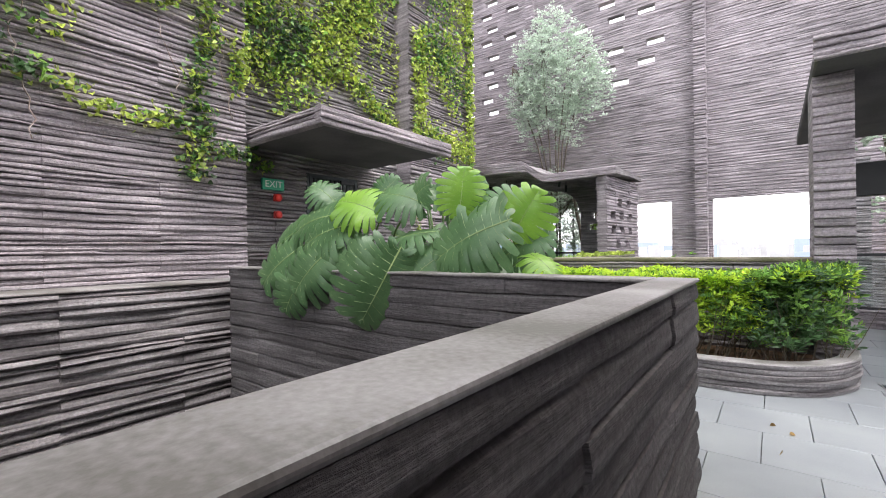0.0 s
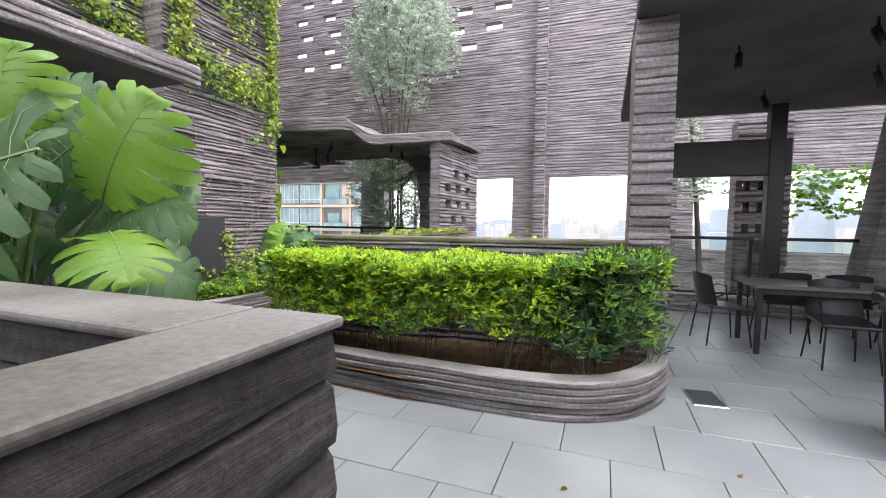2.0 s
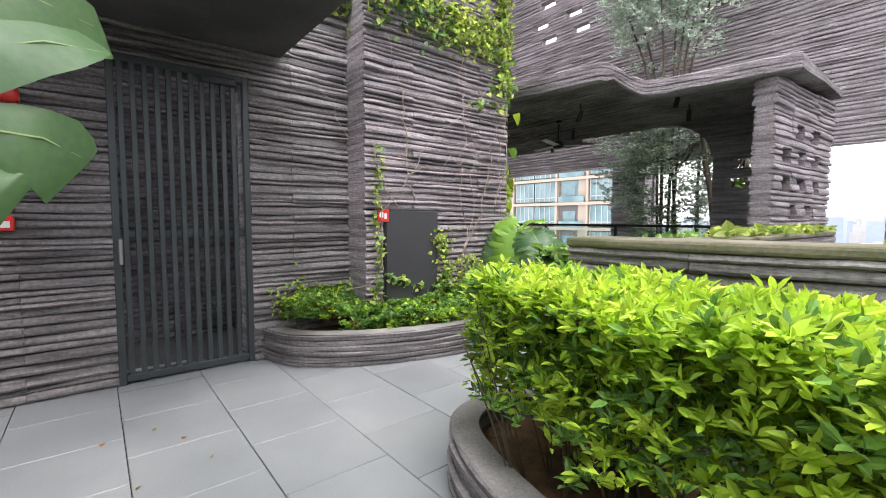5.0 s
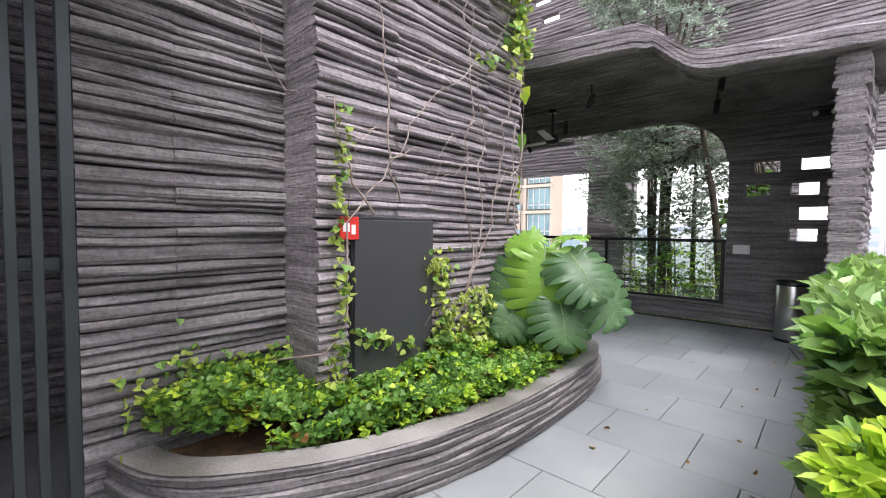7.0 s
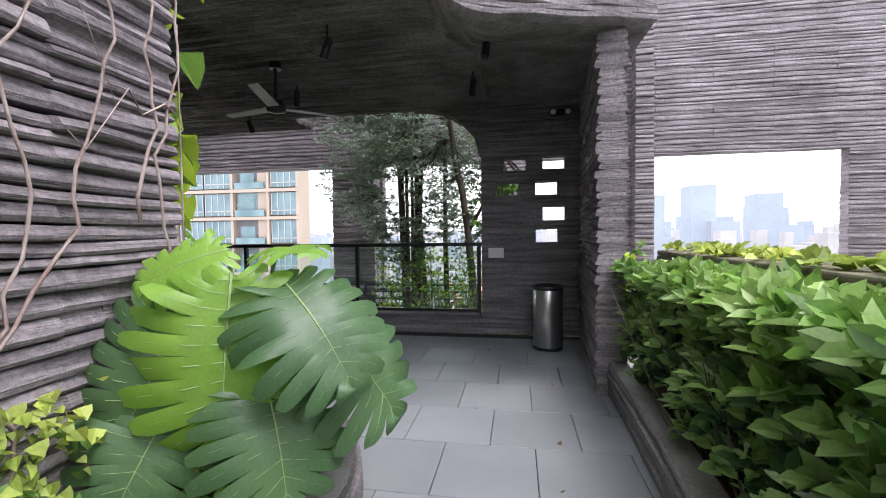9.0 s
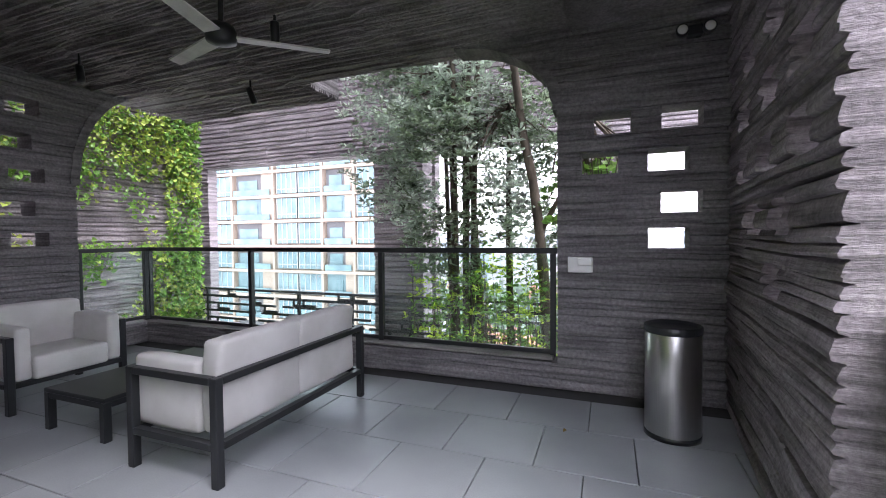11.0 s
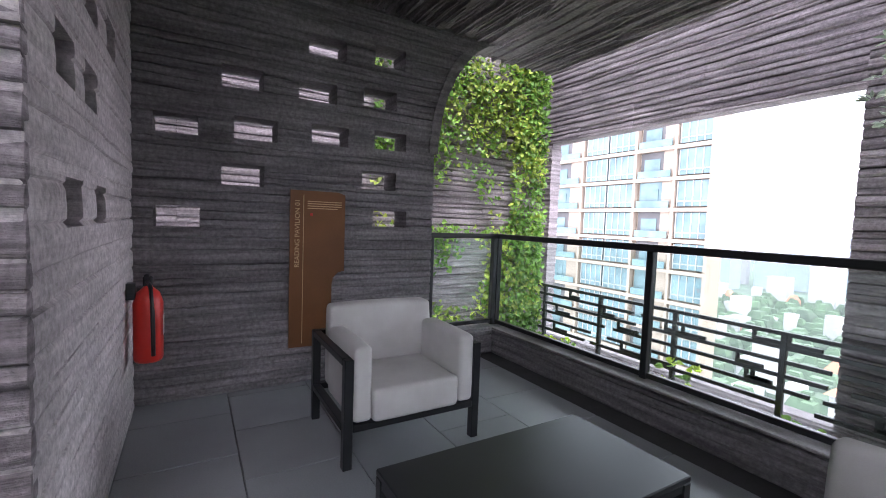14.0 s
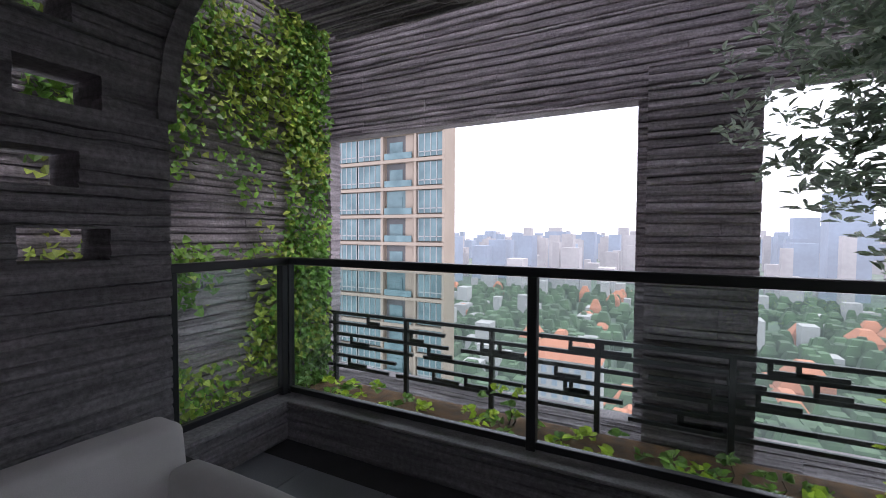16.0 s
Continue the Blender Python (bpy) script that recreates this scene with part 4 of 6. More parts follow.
monstera("spreading monstera with split leaves over the stairwell wall", (-2.9, 3.05, 0.42), [
    ((-2.4, 2.9, 1.6), (-2.95, 2.62, 1.5), SE, "dark"), ((-2.75, 2.95, 1.7), (-3.3, 2.75, 1.62), SE, "dark"), ((-2.55, 2.75, 1.42), (-2.85, 2.45, 1.05), SE, "dark"), ((-2.2, 2.95, 1.66), (-2.6, 2.8, 1.86), (0.6, -0.6, 0.5), "young"),
    ((-2.95, 3.1, 1.8), (-3.15, 2.95, 2.05), SE, "dark"), ((-3.1, 2.8, 1.42), (-3.45, 2.5, 1.1), SE, "dark"), ((-2.2, 2.85, 1.42), (-2.45, 2.6, 1.15), SE, "dark"), ((-2.5, 3.15, 1.8), (-2.3, 3.2, 2.02), (0.5, -0.7, 0.4), "dark"),
    ((-2.1, 3.2, 1.75), (-1.85, 3.05, 1.9), (0.5, -0.7, 0.4), "dark"), ((-3.3, 2.95, 1.6), (-3.75, 2.8, 1.4), SE, "dark"), ((-2.9, 2.75, 1.25), (-3.05, 2.5, 0.85), SE, "dark"), ((-2.4, 3.3, 1.5), (-2.3, 3.85, 1.35), EN, "dark")])
monstera("bright green monstera at the end of the wall planter", (-4.55, 8.2, 0.22), [
    ((-4.42, 8.0, 1.22), (-4.36, 7.82, 0.68), (0.45, -0.8, 0.35), "young"), ((-4.3, 8.1, 1.2), (-3.95, 7.95, 0.92), (0.5, -0.6, 0.6), "dark"), ((-4.25, 8.2, 1.05), (-3.85, 8.2, 0.72), (0.6, -0.5, 0.6), "dark"), ((-4.55, 8.0, 1.12), (-4.68, 7.75, 0.72), (0.4, -0.8, 0.4), "dark"),
    ((-4.5, 8.1, 1.3), (-4.72, 7.9, 1.22), (0.3, -0.6, 0.8), "young"), ((-4.4, 8.25, 1.28), (-4.2, 8.1, 1.34), UP, "young"), ((-4.35, 8.05, 0.9), (-4.12, 7.85, 0.55), SE, "dark"), ((-4.6, 8.0, 0.85), (-4.62, 7.7, 0.55), SE, "dark"), ((-4.3, 8.35, 1.1), (-3.98, 8.6, 0.9), EN, "dark"), ((-4.4, 8.45, 0.95), (-4.15, 8.85, 0.7), EN, "dark")])
monstera("monstera with large split leaves against the planted wall", (-5.9, 8.75, 0.0), [
    ((-5.95, 8.9, 1.0), (-5.5, 9.15, 1.05), (0.6, -0.2, 0.75), "dark"), ((-5.7, 8.8, 0.8), (-5.3, 9.0, 0.55), EN, "dark"), ((-6.35, 8.9, 1.1), (-6.3, 9.25, 0.8), EN, "dark"), ((-5.6, 8.7, 0.55), (-5.25, 8.75, 0.32), EN, "dark"), ((-6.5, 8.85, 0.8), (-6.4, 9.25, 0.5), EN, "dark")])

# ---- climbers ----


def ivy(name, label, place, normal, test, area, count, size, mats, seed, depth=0.07):
    """Leaves over a wall where test(u, z) allows; place(u, z) gives the point."""
    rng = np.random.RandomState(seed)
    root = thing(name, label, "climbing plant")
    got = []
    tries = 0
    while len(got) < count and tries < count * 40:
        tries += 1
        u, z = rng.uniform(*area[0]), rng.uniform(*area[1])
        if rng.rand() < test(u, z):
            got.append(place(u, z) + np.array(normal) * rng.uniform(0.01, depth))
    got = np.array(got)
    w = rng.normal(size=got.shape) * 0.45 + np.array(normal) * 0.75 + np.array([0, 0, -0.55])
    share = np.array([noise.noise((g[0] * 0.9, g[1] * 0.9, g[2] * 0.9)) for g in got]) + rng.normal(size=len(got)) * 0.35
    cuts = [-9] + [np.quantile(share, q) for q in np.linspace(0, 1, len(mats) + 1)[1:-1]] + [9]
    for i, mt in enumerate(mats):
        s = (share > cuts[i]) & (share <= cuts[i + 1])
        linked("foliage", leaf_mesh("foliage", got[s], w[s], size, mt, "ivy", seed=seed + i), root)
    return root


def strand(u, z, a, b, amp, w):
    """1 near a wandering line from a to b."""
    f = (u - a[0]) / (b[0] - a[0]) if abs(b[0] - a[0]) > abs(b[1] - a[1]) else (z - a[1]) / (b[1] - a[1])
    if not -0.02 < f < 1.02:
        return 0.0
    if abs(b[0] - a[0]) > abs(b[1] - a[1]):
        d = abs(z - (a[1] + (b[1] - a[1]) * f + amp * noise.noise((f * 6, a[0], a[1]))))
    else:
        d = abs(u - (a[0] + (b[0] - a[0]) * f + amp * noise.noise((f * 6, a[0], a[1]))))
    return math.exp(-(d / w) ** 2)


def rng_patch(y, z):
    return 1.0 if noise.noise((y * 5.0, z * 5.0, 12.0)) > -0.1 else 0.25


def vine_cover(y, z):
    n1 = noise.noise((y * 0.7, z * 0.7, 9.0)) + 0.5 * noise.noise((y * 2.1, z * 2.1, 4.0))
    thick = max(0, 0.15 + 0.8 * n1 + 0.2 * (z - 4.5)) * (0.35 + 0.65 * rng_patch(y, z)) if z > 3.3 and y > 2.2 else max(0, n1 * 0.6 - 0.12 + 0.1 * (z - 3.6)) if z > 2.6 else 0
    s = max(strand(y, z, (0.2, 3.3), (3.6, 2.5), 0.3, 0.09), strand(y, z, (-0.6, 3.6), (2.6, 4.6), 0.4, 0.12), strand(y, z, (2.55, 2.2), (2.75, 5.6), 0.15, 0.13), strand(y, z, (3.2, 4.7), (8.2, 3.2), 0.3, 0.22),
            strand(y, z, (0.0, 2.9), (1.2, 4.2), 0.4, 0.13), strand(y, z, (6.3, 3.2), (6.6, 5.5), 0.2, 0.12), strand(y, z, (8.1, 2.9), (8.15, 7.5), 0.1, 0.12), strand(y, z, (0.4, 3.9), (2.4, 5.6), 0.3, 0.15), strand(y, z, (3.0, 3.6), (5.6, 5.4), 0.4, 0.3))
    return min(1, 1.1 * thick + 0.9 * s)


def vine_x(y, z):
    return np.array([-4.87 if y < 3.2 else -5.17 if y < 6.25 else -4.81, y, z])


ivy("wall_ivy", "ivy with green and yellowing leaves trailing over the layered wall", vine_x, (1, 0, 0), vine_cover, ((-1.5, 8.22), (2.2, 8.0)), 26000, 0.058, [M_LEAF_DARK, M_LEAF_MID, M_LEAF_IVY, M_LEAF_IVY, M_LEAF_IVY], 70, 0.1)


def low_vines(y, z):
    s = max(strand(y, z, (6.38, 0.3), (6.36, 2.0), 0.05, 0.035), strand(y, z, (7.25, 0.3), (7.15, 1.2), 0.12, 0.1), strand(y, z, (7.5, 0.3), (7.6, 0.9), 0.2, 0.18), strand(y, z, (5.4, 0.5), (6.3, 0.6), 0.2, 0.12), strand(y, z, (7.0, 0.3), (7.25, 0.75), 0.1, 0.08), strand(y, z, (6.4, 0.75), (6.9, 0.6), 0.1, 0.04))
    return s


ivy("creeper", "thin creeper climbing round the dark wall panel", vine_x, (1, 0, 0), low_vines, ((5.4, 8.2), (0.25, 2.1)), 1100, 0.04, [M_LEAF_MID, M_LEAF_IVY, M_LEAF_IVY], 71, 0.08)
ivy("west_ivy", "dense ivy over the outer layered wall", lambda y, z: np.array([-10.72, y, z]), (1, 0, 0),
    lambda y, z: min(1, max(0, 0.0 + 1.0 * noise.noise((y * 1.1, z * 1.1, 2.0)) + 0.9 * (y > 13.8) + 0.35 * (z > 2.3) + 0.4 * (z < 1.3))) * (1 if z < 3.6 or y > 13.4 else 0.3), ((11.6, 14.45), (-0.7, 4.3)), 8500, 0.062, [M_LEAF_MID, M_LEAF_MID, M_LEAF_IVY], 72, 0.16)
ivy("green_wall", "dense mixed green planting on the layered wall", lambda x, z: np.array([x, 8.26, z]), (0, 1, 0),
    lambda x, z: min(1, max(0, 0.7 + noise.noise((x * 1.3, z * 1.3, 6.0)))), ((-8.6, -5.1), (0.0, 3.6)), 3600, 0.15, [M_LEAF_DARK, M_LEAF_MID, M_LEAF_LIME], 73, 0.45)


def dry_stems():
    """Bare stems that climb and wander over the wall."""
    rng = np.random.RandomState(80)
    root = thing("dry_vine", "bare brown vine stems clinging to the layered wall", "climbing plant")
    starts = [(5.95, 0.3, 3.4), (7.35, 0.3, 3.9), (7.6, 0.3, 4.2), (7.75, 0.3, 3.2), (8.1, 0.3, 4.4), (7.5, 0.3, 2.2), (6.8, 1.5, 3.3), (6.6, 1.42, 2.6), (8.0, 1.4, 2.9), (1.2, 2.4, 4.4), (2.6, 2.2, 5.0), (3.0, 3.0, 4.6)]
    for k, (y, z, zt) in enumerate(starts):
        pts, yy = [], y
        drift = rng.normal() * 0.04
        while z < zt:
            x = vine_x(yy, z)[0] + 0.035
            pts.append((x, yy, z))
            z += 0.09
            yy = min(yy + drift + rng.normal() * 0.035, 8.2)
            if z < 1.45 and 6.4 < yy < 7.17:
                yy = 7.17 if y > 6.8 else 6.4
        if len(pts) > 3:
            part("stem", tube(pts, [0.0075 * (1 - 0.7 * i / len(pts)) for i in range(len(pts))], 5), M_TWIG, root, smooth=True)
            for b in range(2):
                q = pts[rng.randint(2, len(pts) - 1)]
                s = rng.choice([-1, 1])
                br = [(q[0] + 0.01 * rng.rand(), min(q[1] + s * 0.09 * i + rng.normal() * 0.02, 8.2), q[2] + rng.uniform(0.0, 0.09) * i - 0.015 * i * i) for i in range(6)]
                if all(6.25 < p[1] for p in br) or all(p[1] < 6.25 for p in br):
                    part("twig", tube(br, [0.005, 0.004, 0.004, 0.003, 0.002, 0.002], 4), M_TWIG, root, smooth=True)


dry_stems()

# ---- trees ----


def tree(label, foot, stems, crown, count, size, mat, mat2, seed, shape="oval", per=8):
    """stems: lists of (x, y, z, radius). crown: ellipsoids (x, y, z, rx, ry, rz)."""
    rng = np.random.RandomState(seed)
    root = thing("tree", label, "tree", m=at(*foot))
    inv = -np.array(foot)
    tips = []
    for st in stems:
        part("trunk", tube([tuple(np.array(s[:3]) + inv) for s in st], [s[3] for s in st], 8), M_BARK, root, smooth=True)
        tips.append(np.array(st[-1][:3]))
    cen = []
    vol = np.array([c[3] * c[4] * c[5] for c in crown])
    for c, share in zip(crown, vol / vol.sum()):
        for _ in range(int(count * share)):
            d = rng.normal(size=3)
            d /= np.linalg.norm(d)
            r = rng.uniform(0.25, 1.0) ** 0.6 * (1 + 0.35 * noise.noise((d[0] * 2.5, d[1] * 2.5, d[2] * 2.5 + seed)))
            cen.append(np.array(c[:3]) + d * r * np.array(c[3:]))
    cen = np.array(cen)
    gap = np.array([noise.noise((c[0] * 1.6, c[1] * 1.6, c[2] * 1.6 + seed)) for c in cen])
    cen = cen[gap > -0.22]
    bm = bmesh.new()
    for k in range(min(90, len(cen))):
        c = cen[rng.randint(len(cen))]
        t = min(tips, key=lambda q: np.linalg.norm(q - c))
        if np.linalg.norm(t - c) > 1.1:
            continue
        a, b = Vector(t + inv), Vector(c + inv)
        tube([a, a.lerp(b, 0.5) + Vector(rng.normal(size=3) * 0.08), b], [0.016, 0.010, 0.004], 4, bm)
    part("branchwork", bm, M_BARK, root, smooth=True)["kind"] = "stuff"
    k = int(len(cen) * 0.6)
    for sel, mt in ((cen[:k], mat), (cen[k:], mat2)):
        p, w = clumps(rng, sel, per, size, 0.5)
        linked("crown", leaf_mesh("crown", p + inv, w, size, mt, shape, seed=seed), root)
    return root


rt = random.Random(31)
stems = []
for k in range(7):
    a = k / 7 * 2 * math.pi + rt.uniform(-0.2, 0.2)
    o = rt.uniform(0.45, 1.0)
    stems.append([(-5.15 + 0.1 * math.cos(a), 13.5 + 0.1 * math.sin(a), -0.5, 0.03), (-5.15 + 0.22 * math.cos(a), 13.5 + 0.18 * math.sin(a), 3.2, 0.028),
                  (-5.15 + 0.6 * o * math.cos(a), 13.48 + 0.4 * o * math.sin(a), 4.6, 0.024), (-5.15 + 1.25 * o * math.cos(a), 13.45 + 0.7 * o * math.sin(a), 6.2, 0.016), (-5.15 + 1.6 * o * math.cos(a), 13.42 + 0.8 * o * math.sin(a), 7.4, 0.006)])
tree("tall silvery-leaved tree rising behind the pavilion roof", (-5.15, 13.5, -0.5), stems,
     [(-5.15, 13.4, 6.6, 1.75, 0.95, 1.35), (-5.2, 13.4, 7.7, 1.35, 0.85, 0.95), (-6.0, 13.4, 6.3, 1.0, 0.7, 1.1), (-4.2, 13.4, 6.2, 1.05, 0.7, 1.1), (-5.5, 13.4, 5.2, 0.95, 0.6, 0.8), (-4.6, 13.4, 5.1, 0.75, 0.6, 0.8), (-5.2, 13.4, 8.6, 0.6, 0.5, 0.5)], 3800, 0.085, M_LEAF_SILVER, M_LEAF_SILVER, 90, "lance")
tree("grey-green tree standing in the bed outside the arch", (-4.9, 13.6, -0.5),
     [[(-4.9, 13.6, -0.5, 0.05), (-5.0, 13.6, 1.2, 0.04), (-5.1, 13.6, 2.6, 0.025), (-5.3, 13.6, 3.4, 0.012)], [(-4.6, 13.7, -0.5, 0.05), (-4.62, 13.7, 1.4, 0.04), (-4.6, 13.6, 2.9, 0.02)]],
     [(-5.5, 13.4, 2.5, 0.75, 0.5, 0.75), (-4.7, 13.5, 2.3, 0.6, 0.5, 0.9), (-5.6, 13.3, 1.6, 0.45, 0.4, 0.5), (-4.4, 13.6, 1.4, 0.5, 0.4, 0.6), (-5.3, 13.4, 3.4, 0.7, 0.5, 0.5), (-6.1, 13.3, 2.5, 0.6, 0.45, 1.0), (-5.2, 13.3, 1.3, 0.7, 0.4, 0.6), (-6.0, 13.3, 3.6, 0.7, 0.5, 0.5), (-5.3, 13.2, 2.2, 0.6, 0.35, 1.0), (-4.3, 13.6, 2.6, 0.7, 0.4, 0.8)], 4000, 0.07, M_LEAF_SILVER, M_LEAF_OLIVE, 91, "lance")
tree("slender dark-trunked tree beside the arch", (-4.08, 13.3, -0.5),
     [[(-4.08, 13.3, -0.5, 0.065), (-4.14, 13.3, 0.7, 0.06), (-4.2, 13.3, 1.4, 0.055), (-4.27, 13.3, 1.95, 0.05), (-4.37, 13.3, 2.42, 0.047), (-4.42, 13.3, 2.8, 0.045), (-4.5, 13.3, 3.4, 0.04)], [(-4.2, 13.3, 1.35, 0.03), (-3.9, 13.3, 1.9, 0.022), (-3.7, 13.35, 2.6, 0.012)]], [(-3.75, 13.4, 1.6, 0.45, 0.3, 0.7), (-4.1, 13.3, 3.3, 0.6, 0.4, 0.5)], 330, 0.075, M_LEAF_MID, M_LEAF_OLIVE, 92)
tree("leafy tree behind the dining pavilion", (2.6, 13.0, -0.5), [[(2.6, 13, -0.5, 0.07), (2.4, 13, 2.0, 0.05), (2.2, 13, 4.0, 0.03)]],
     [(2.0, 12.9, 3.9, 0.8, 0.6, 0.7), (2.3, 13, 2.3, 0.7, 0.4, 0.6), (4.0, 13.2, 2.2, 1.0, 0.5, 0.7), (5.2, 13.0, 2.0, 0.9, 0.5, 0.6)], 520, 0.09, M_LEAF_SILVER, M_LEAF_MID, 93)


def shrub(label, x0, x1, y0, y1, z0, z1, count, size, mats, seed, shape="lance"):
    rng = np.random.RandomState(seed)
    root = thing("shrub", label, "shrub", m=at((x0 + x1) / 2, (y0 + y1) / 2, -0.45))
    inv = -np.array([(x0 + x1) / 2, (y0 + y1) / 2, -0.45])
    cen = np.stack([rng.uniform(x0, x1, count), rng.uniform(y0, y1, count), z0 + (z1 - z0) * rng.rand(count) ** 1.2], 1)
    cen = np.array([c for c in cen if c[2] < z1 - 0.3 + 0.5 * noise.noise((c[0] * 2, c[1] * 2, seed))])
    bm = bmesh.new()
    for c in cen[::6]:
        tube([(c[0] + inv[0], c[1] + inv[1], 0), (c[0] + 0.03 + inv[0], c[1] + inv[1], (c[2] + inv[2]) * 0.6), tuple(c + inv)], [0.008, 0.006, 0.003], 4, bm)
    part("stemwork", bm, M_BARK, root)["kind"] = "stuff"
    for i, mt in enumerate(mats):
        p, w = clumps(rng, cen[i::len(mats)], 7, size, 0.5)
        linked("foliage", leaf_mesh("foliage", p + inv, w, size, mt, shape, seed=seed), root)


shrub("bushy bright green shrub behind the glass rail", -5.6, -3.1, 12.85, 13.9, -0.45, 1.25, 2000, 0.06, [M_LEAF_MID, M_LEAF_LIME, M_LEAF_MID], 95)
shrub("low creeping greenery along the outer bar rail", -10.4, -5.4, 12.8, 14.3, -0.45, 0.05, 420, 0.07, [M_LEAF_MID, M_LEAF_LIME], 96, "oval")
shrub("greenery in the bed behind the low wall", -2.0, -1.0, 12.8, 14.2, -0.45, 1.2, 150, 0.08, [M_LEAF_MID, M_LEAF_LIME], 97, "oval")
cen = np.stack([np.random.RandomState(5).uniform(-2.27, -2.03, 80), np.random.RandomState(6).uniform(7.2, 10.4, 80), np.full(80, 1.2)], 1)
p, w = clumps(np.random.RandomState(7), cen, 6, 0.08, 0.5)
tagged(linked("wall_top_greenery", leaf_mesh("wall_top_greenery", p, w, 0.06, M_LEAF_IVY, "oval", seed=98)), "small creeping leaves along the path wall top", "ground cover", kind="stuff")

# ---- gate, panel, signs ----
gate = thing("slatted_gate", "tall dark steel gate of upright slats under the canopy", "gate", m=at(-5.22, 4.29))
for nm, b in (("gate_frame", (-0.03, 0.03, 0.0, 0.05, 0, 2.55)), ("gate_frame", (-0.03, 0.03, 0.95, 1.0, 0, 2.55)), ("gate_frame", (-0.03, 0.03, 0.05, 0.95, 2.49, 2.55)), ("gate_frame", (-0.03, 0.03, 0.05, 0.95, 0.02, 0.08)), ("mid_rail", (-0.035, -0.015, 0.05, 0.95, 1.15, 1.21))):
    part(nm, box(*b, 0.004), M_GATE, gate)
slat_me = None
for i in range(11):
    y = 0.085 + i * 0.079
    if slat_me is None:
        s = part("slat", box(-0.012, 0.025, -0.019, 0.019, 0.08, 2.49, 0.003), M_GATE, gate)
        slat_me = s.data
    else:
        s = linked("slat", slat_me, gate)
    s.location.y = y
part("gate_handle", box(0.03, 0.075, 0.03, 0.06, 0.95, 1.15, 0.006), M_STEEL, gate, "steel pull handle")
part("door_closer", box(0.03, 0.08, 0.62, 0.9, 2.44, 2.5, 0.008), M_BLACK, gate)

panel = thing("service_panel", "charcoal painted metal hatch set in the layered wall", "hatch", m=at(-4.82, 6.45))
part("panel_frame", box(-0.03, 0.018, 0.0, 0.68, 0.2, 1.41, 0.004), M_BLACK, panel)
part("panel_door", box(0.0, 0.03, 0.015, 0.665, 0.22, 1.395, 0.004), M_PANEL, panel)


def plate(name, label, x, y, z, w, h, mat, category="sign"):
    r = thing(name, label, category, m=at(x, y, z))
    part("plate", box(0, 0.012, -w / 2, w / 2, -h / 2, h / 2, 0.003), mat, r)
    return r


def words(text, size, mat, parent, m, label=""):
    cu = bpy.data.curves.new("lettering", "FONT")
    cu.body, cu.size, cu.extrude = text, size, 0.001
    cu.align_x, cu.align_y = "CENTER", "CENTER"
    tmp = bpy.data.objects.new("lettering", cu)
    scene.collection.objects.link(tmp)
    me = bpy.data.meshes.new_from_object(tmp.evaluated_get(bpy.context.evaluated_depsgraph_get()))
    bpy.data.objects.remove(tmp)
    me.materials.clear()
    me.materials.append(mat)
    ob = linked("lettering", me, parent, label)
    ob.matrix_local = m
    return ob


FACE_X = Matrix(((0, 0, 1, 0), (1, 0, 0, 0), (0, 1, 0, 0), (0, 0, 0, 1)))  # text that faces +x
r = plate("fire_hose_sign", "square red fire hose sign with white pictogram", -4.79, 6.42, 1.345, 0.13, 0.13, M_RED)
part("pictogram", box(0.012, 0.014, -0.045, 0.0, -0.02, 0.03, 0.0005), M_WHITE, r, "white pictogram")
part("pictogram", box(0.012, 0.014, 0.012, 0.04, -0.035, 0.02, 0.0005), M_WHITE, r, "white pictogram")
r = thing("exit_sign", "green exit sign box with white lettering", "sign", m=at(-5.17, 3.72, 2.3))
part("case", box(-0.02, 0.03, -0.165, 0.165, -0.08, 0.08, 0.006), M_GREEN, r)
words("EXIT", 0.13, M_WHITE, r, Matrix.Translation((0.032, 0, 0)) @ FACE_X, "white lettering")
for z, lab in ((2.12, "red fire alarm bell on the wall"), (1.88, "red fire alarm strobe on the wall")):
    r = thing("fire_alarm", lab, "alarm", "fire alarms", at(-5.15, 3.78, z))
    b = part("sounder", lathe([(0.045, 0), (0.055, 0.01), (0.055, 0.035), (0.04, 0.05), (0.015, 0.055)], 20), M_RED, r, smooth=True)
    b.rotation_euler = (0, radians(90), 0)
    part("bracket", box(-0.03, 0.0, -0.05, 0.05, -0.05, 0.05, 0.006), M_RED, r)
r = thing("call_point", "red fire alarm call point on the wall", "alarm", m=at(-5.16, 3.72, 1.27))
part("case", box(-0.02, 0.035, -0.05, 0.05, -0.05, 0.05, 0.006), M_RED, r)
part("window", box(0.035, 0.038, -0.03, 0.03, -0.03, 0.015, 0.001), M_WHITE, r)

# ---- paving drain, wheeled bin, dining set ----
r = thing("drain_cover", "square steel drain cover set in the paving", "drain", m=at(1.32, 6.07, 0.0, 6))
part("cover_frame", box(-0.12, 0.12, -0.17, 0.17, -0.02, 0.006, 0.003), M_STEEL, r)
part("cover_plate", box(-0.1, 0.1, -0.15, 0.15, 0.0, 0.009, 0.002), M_GATE, r)

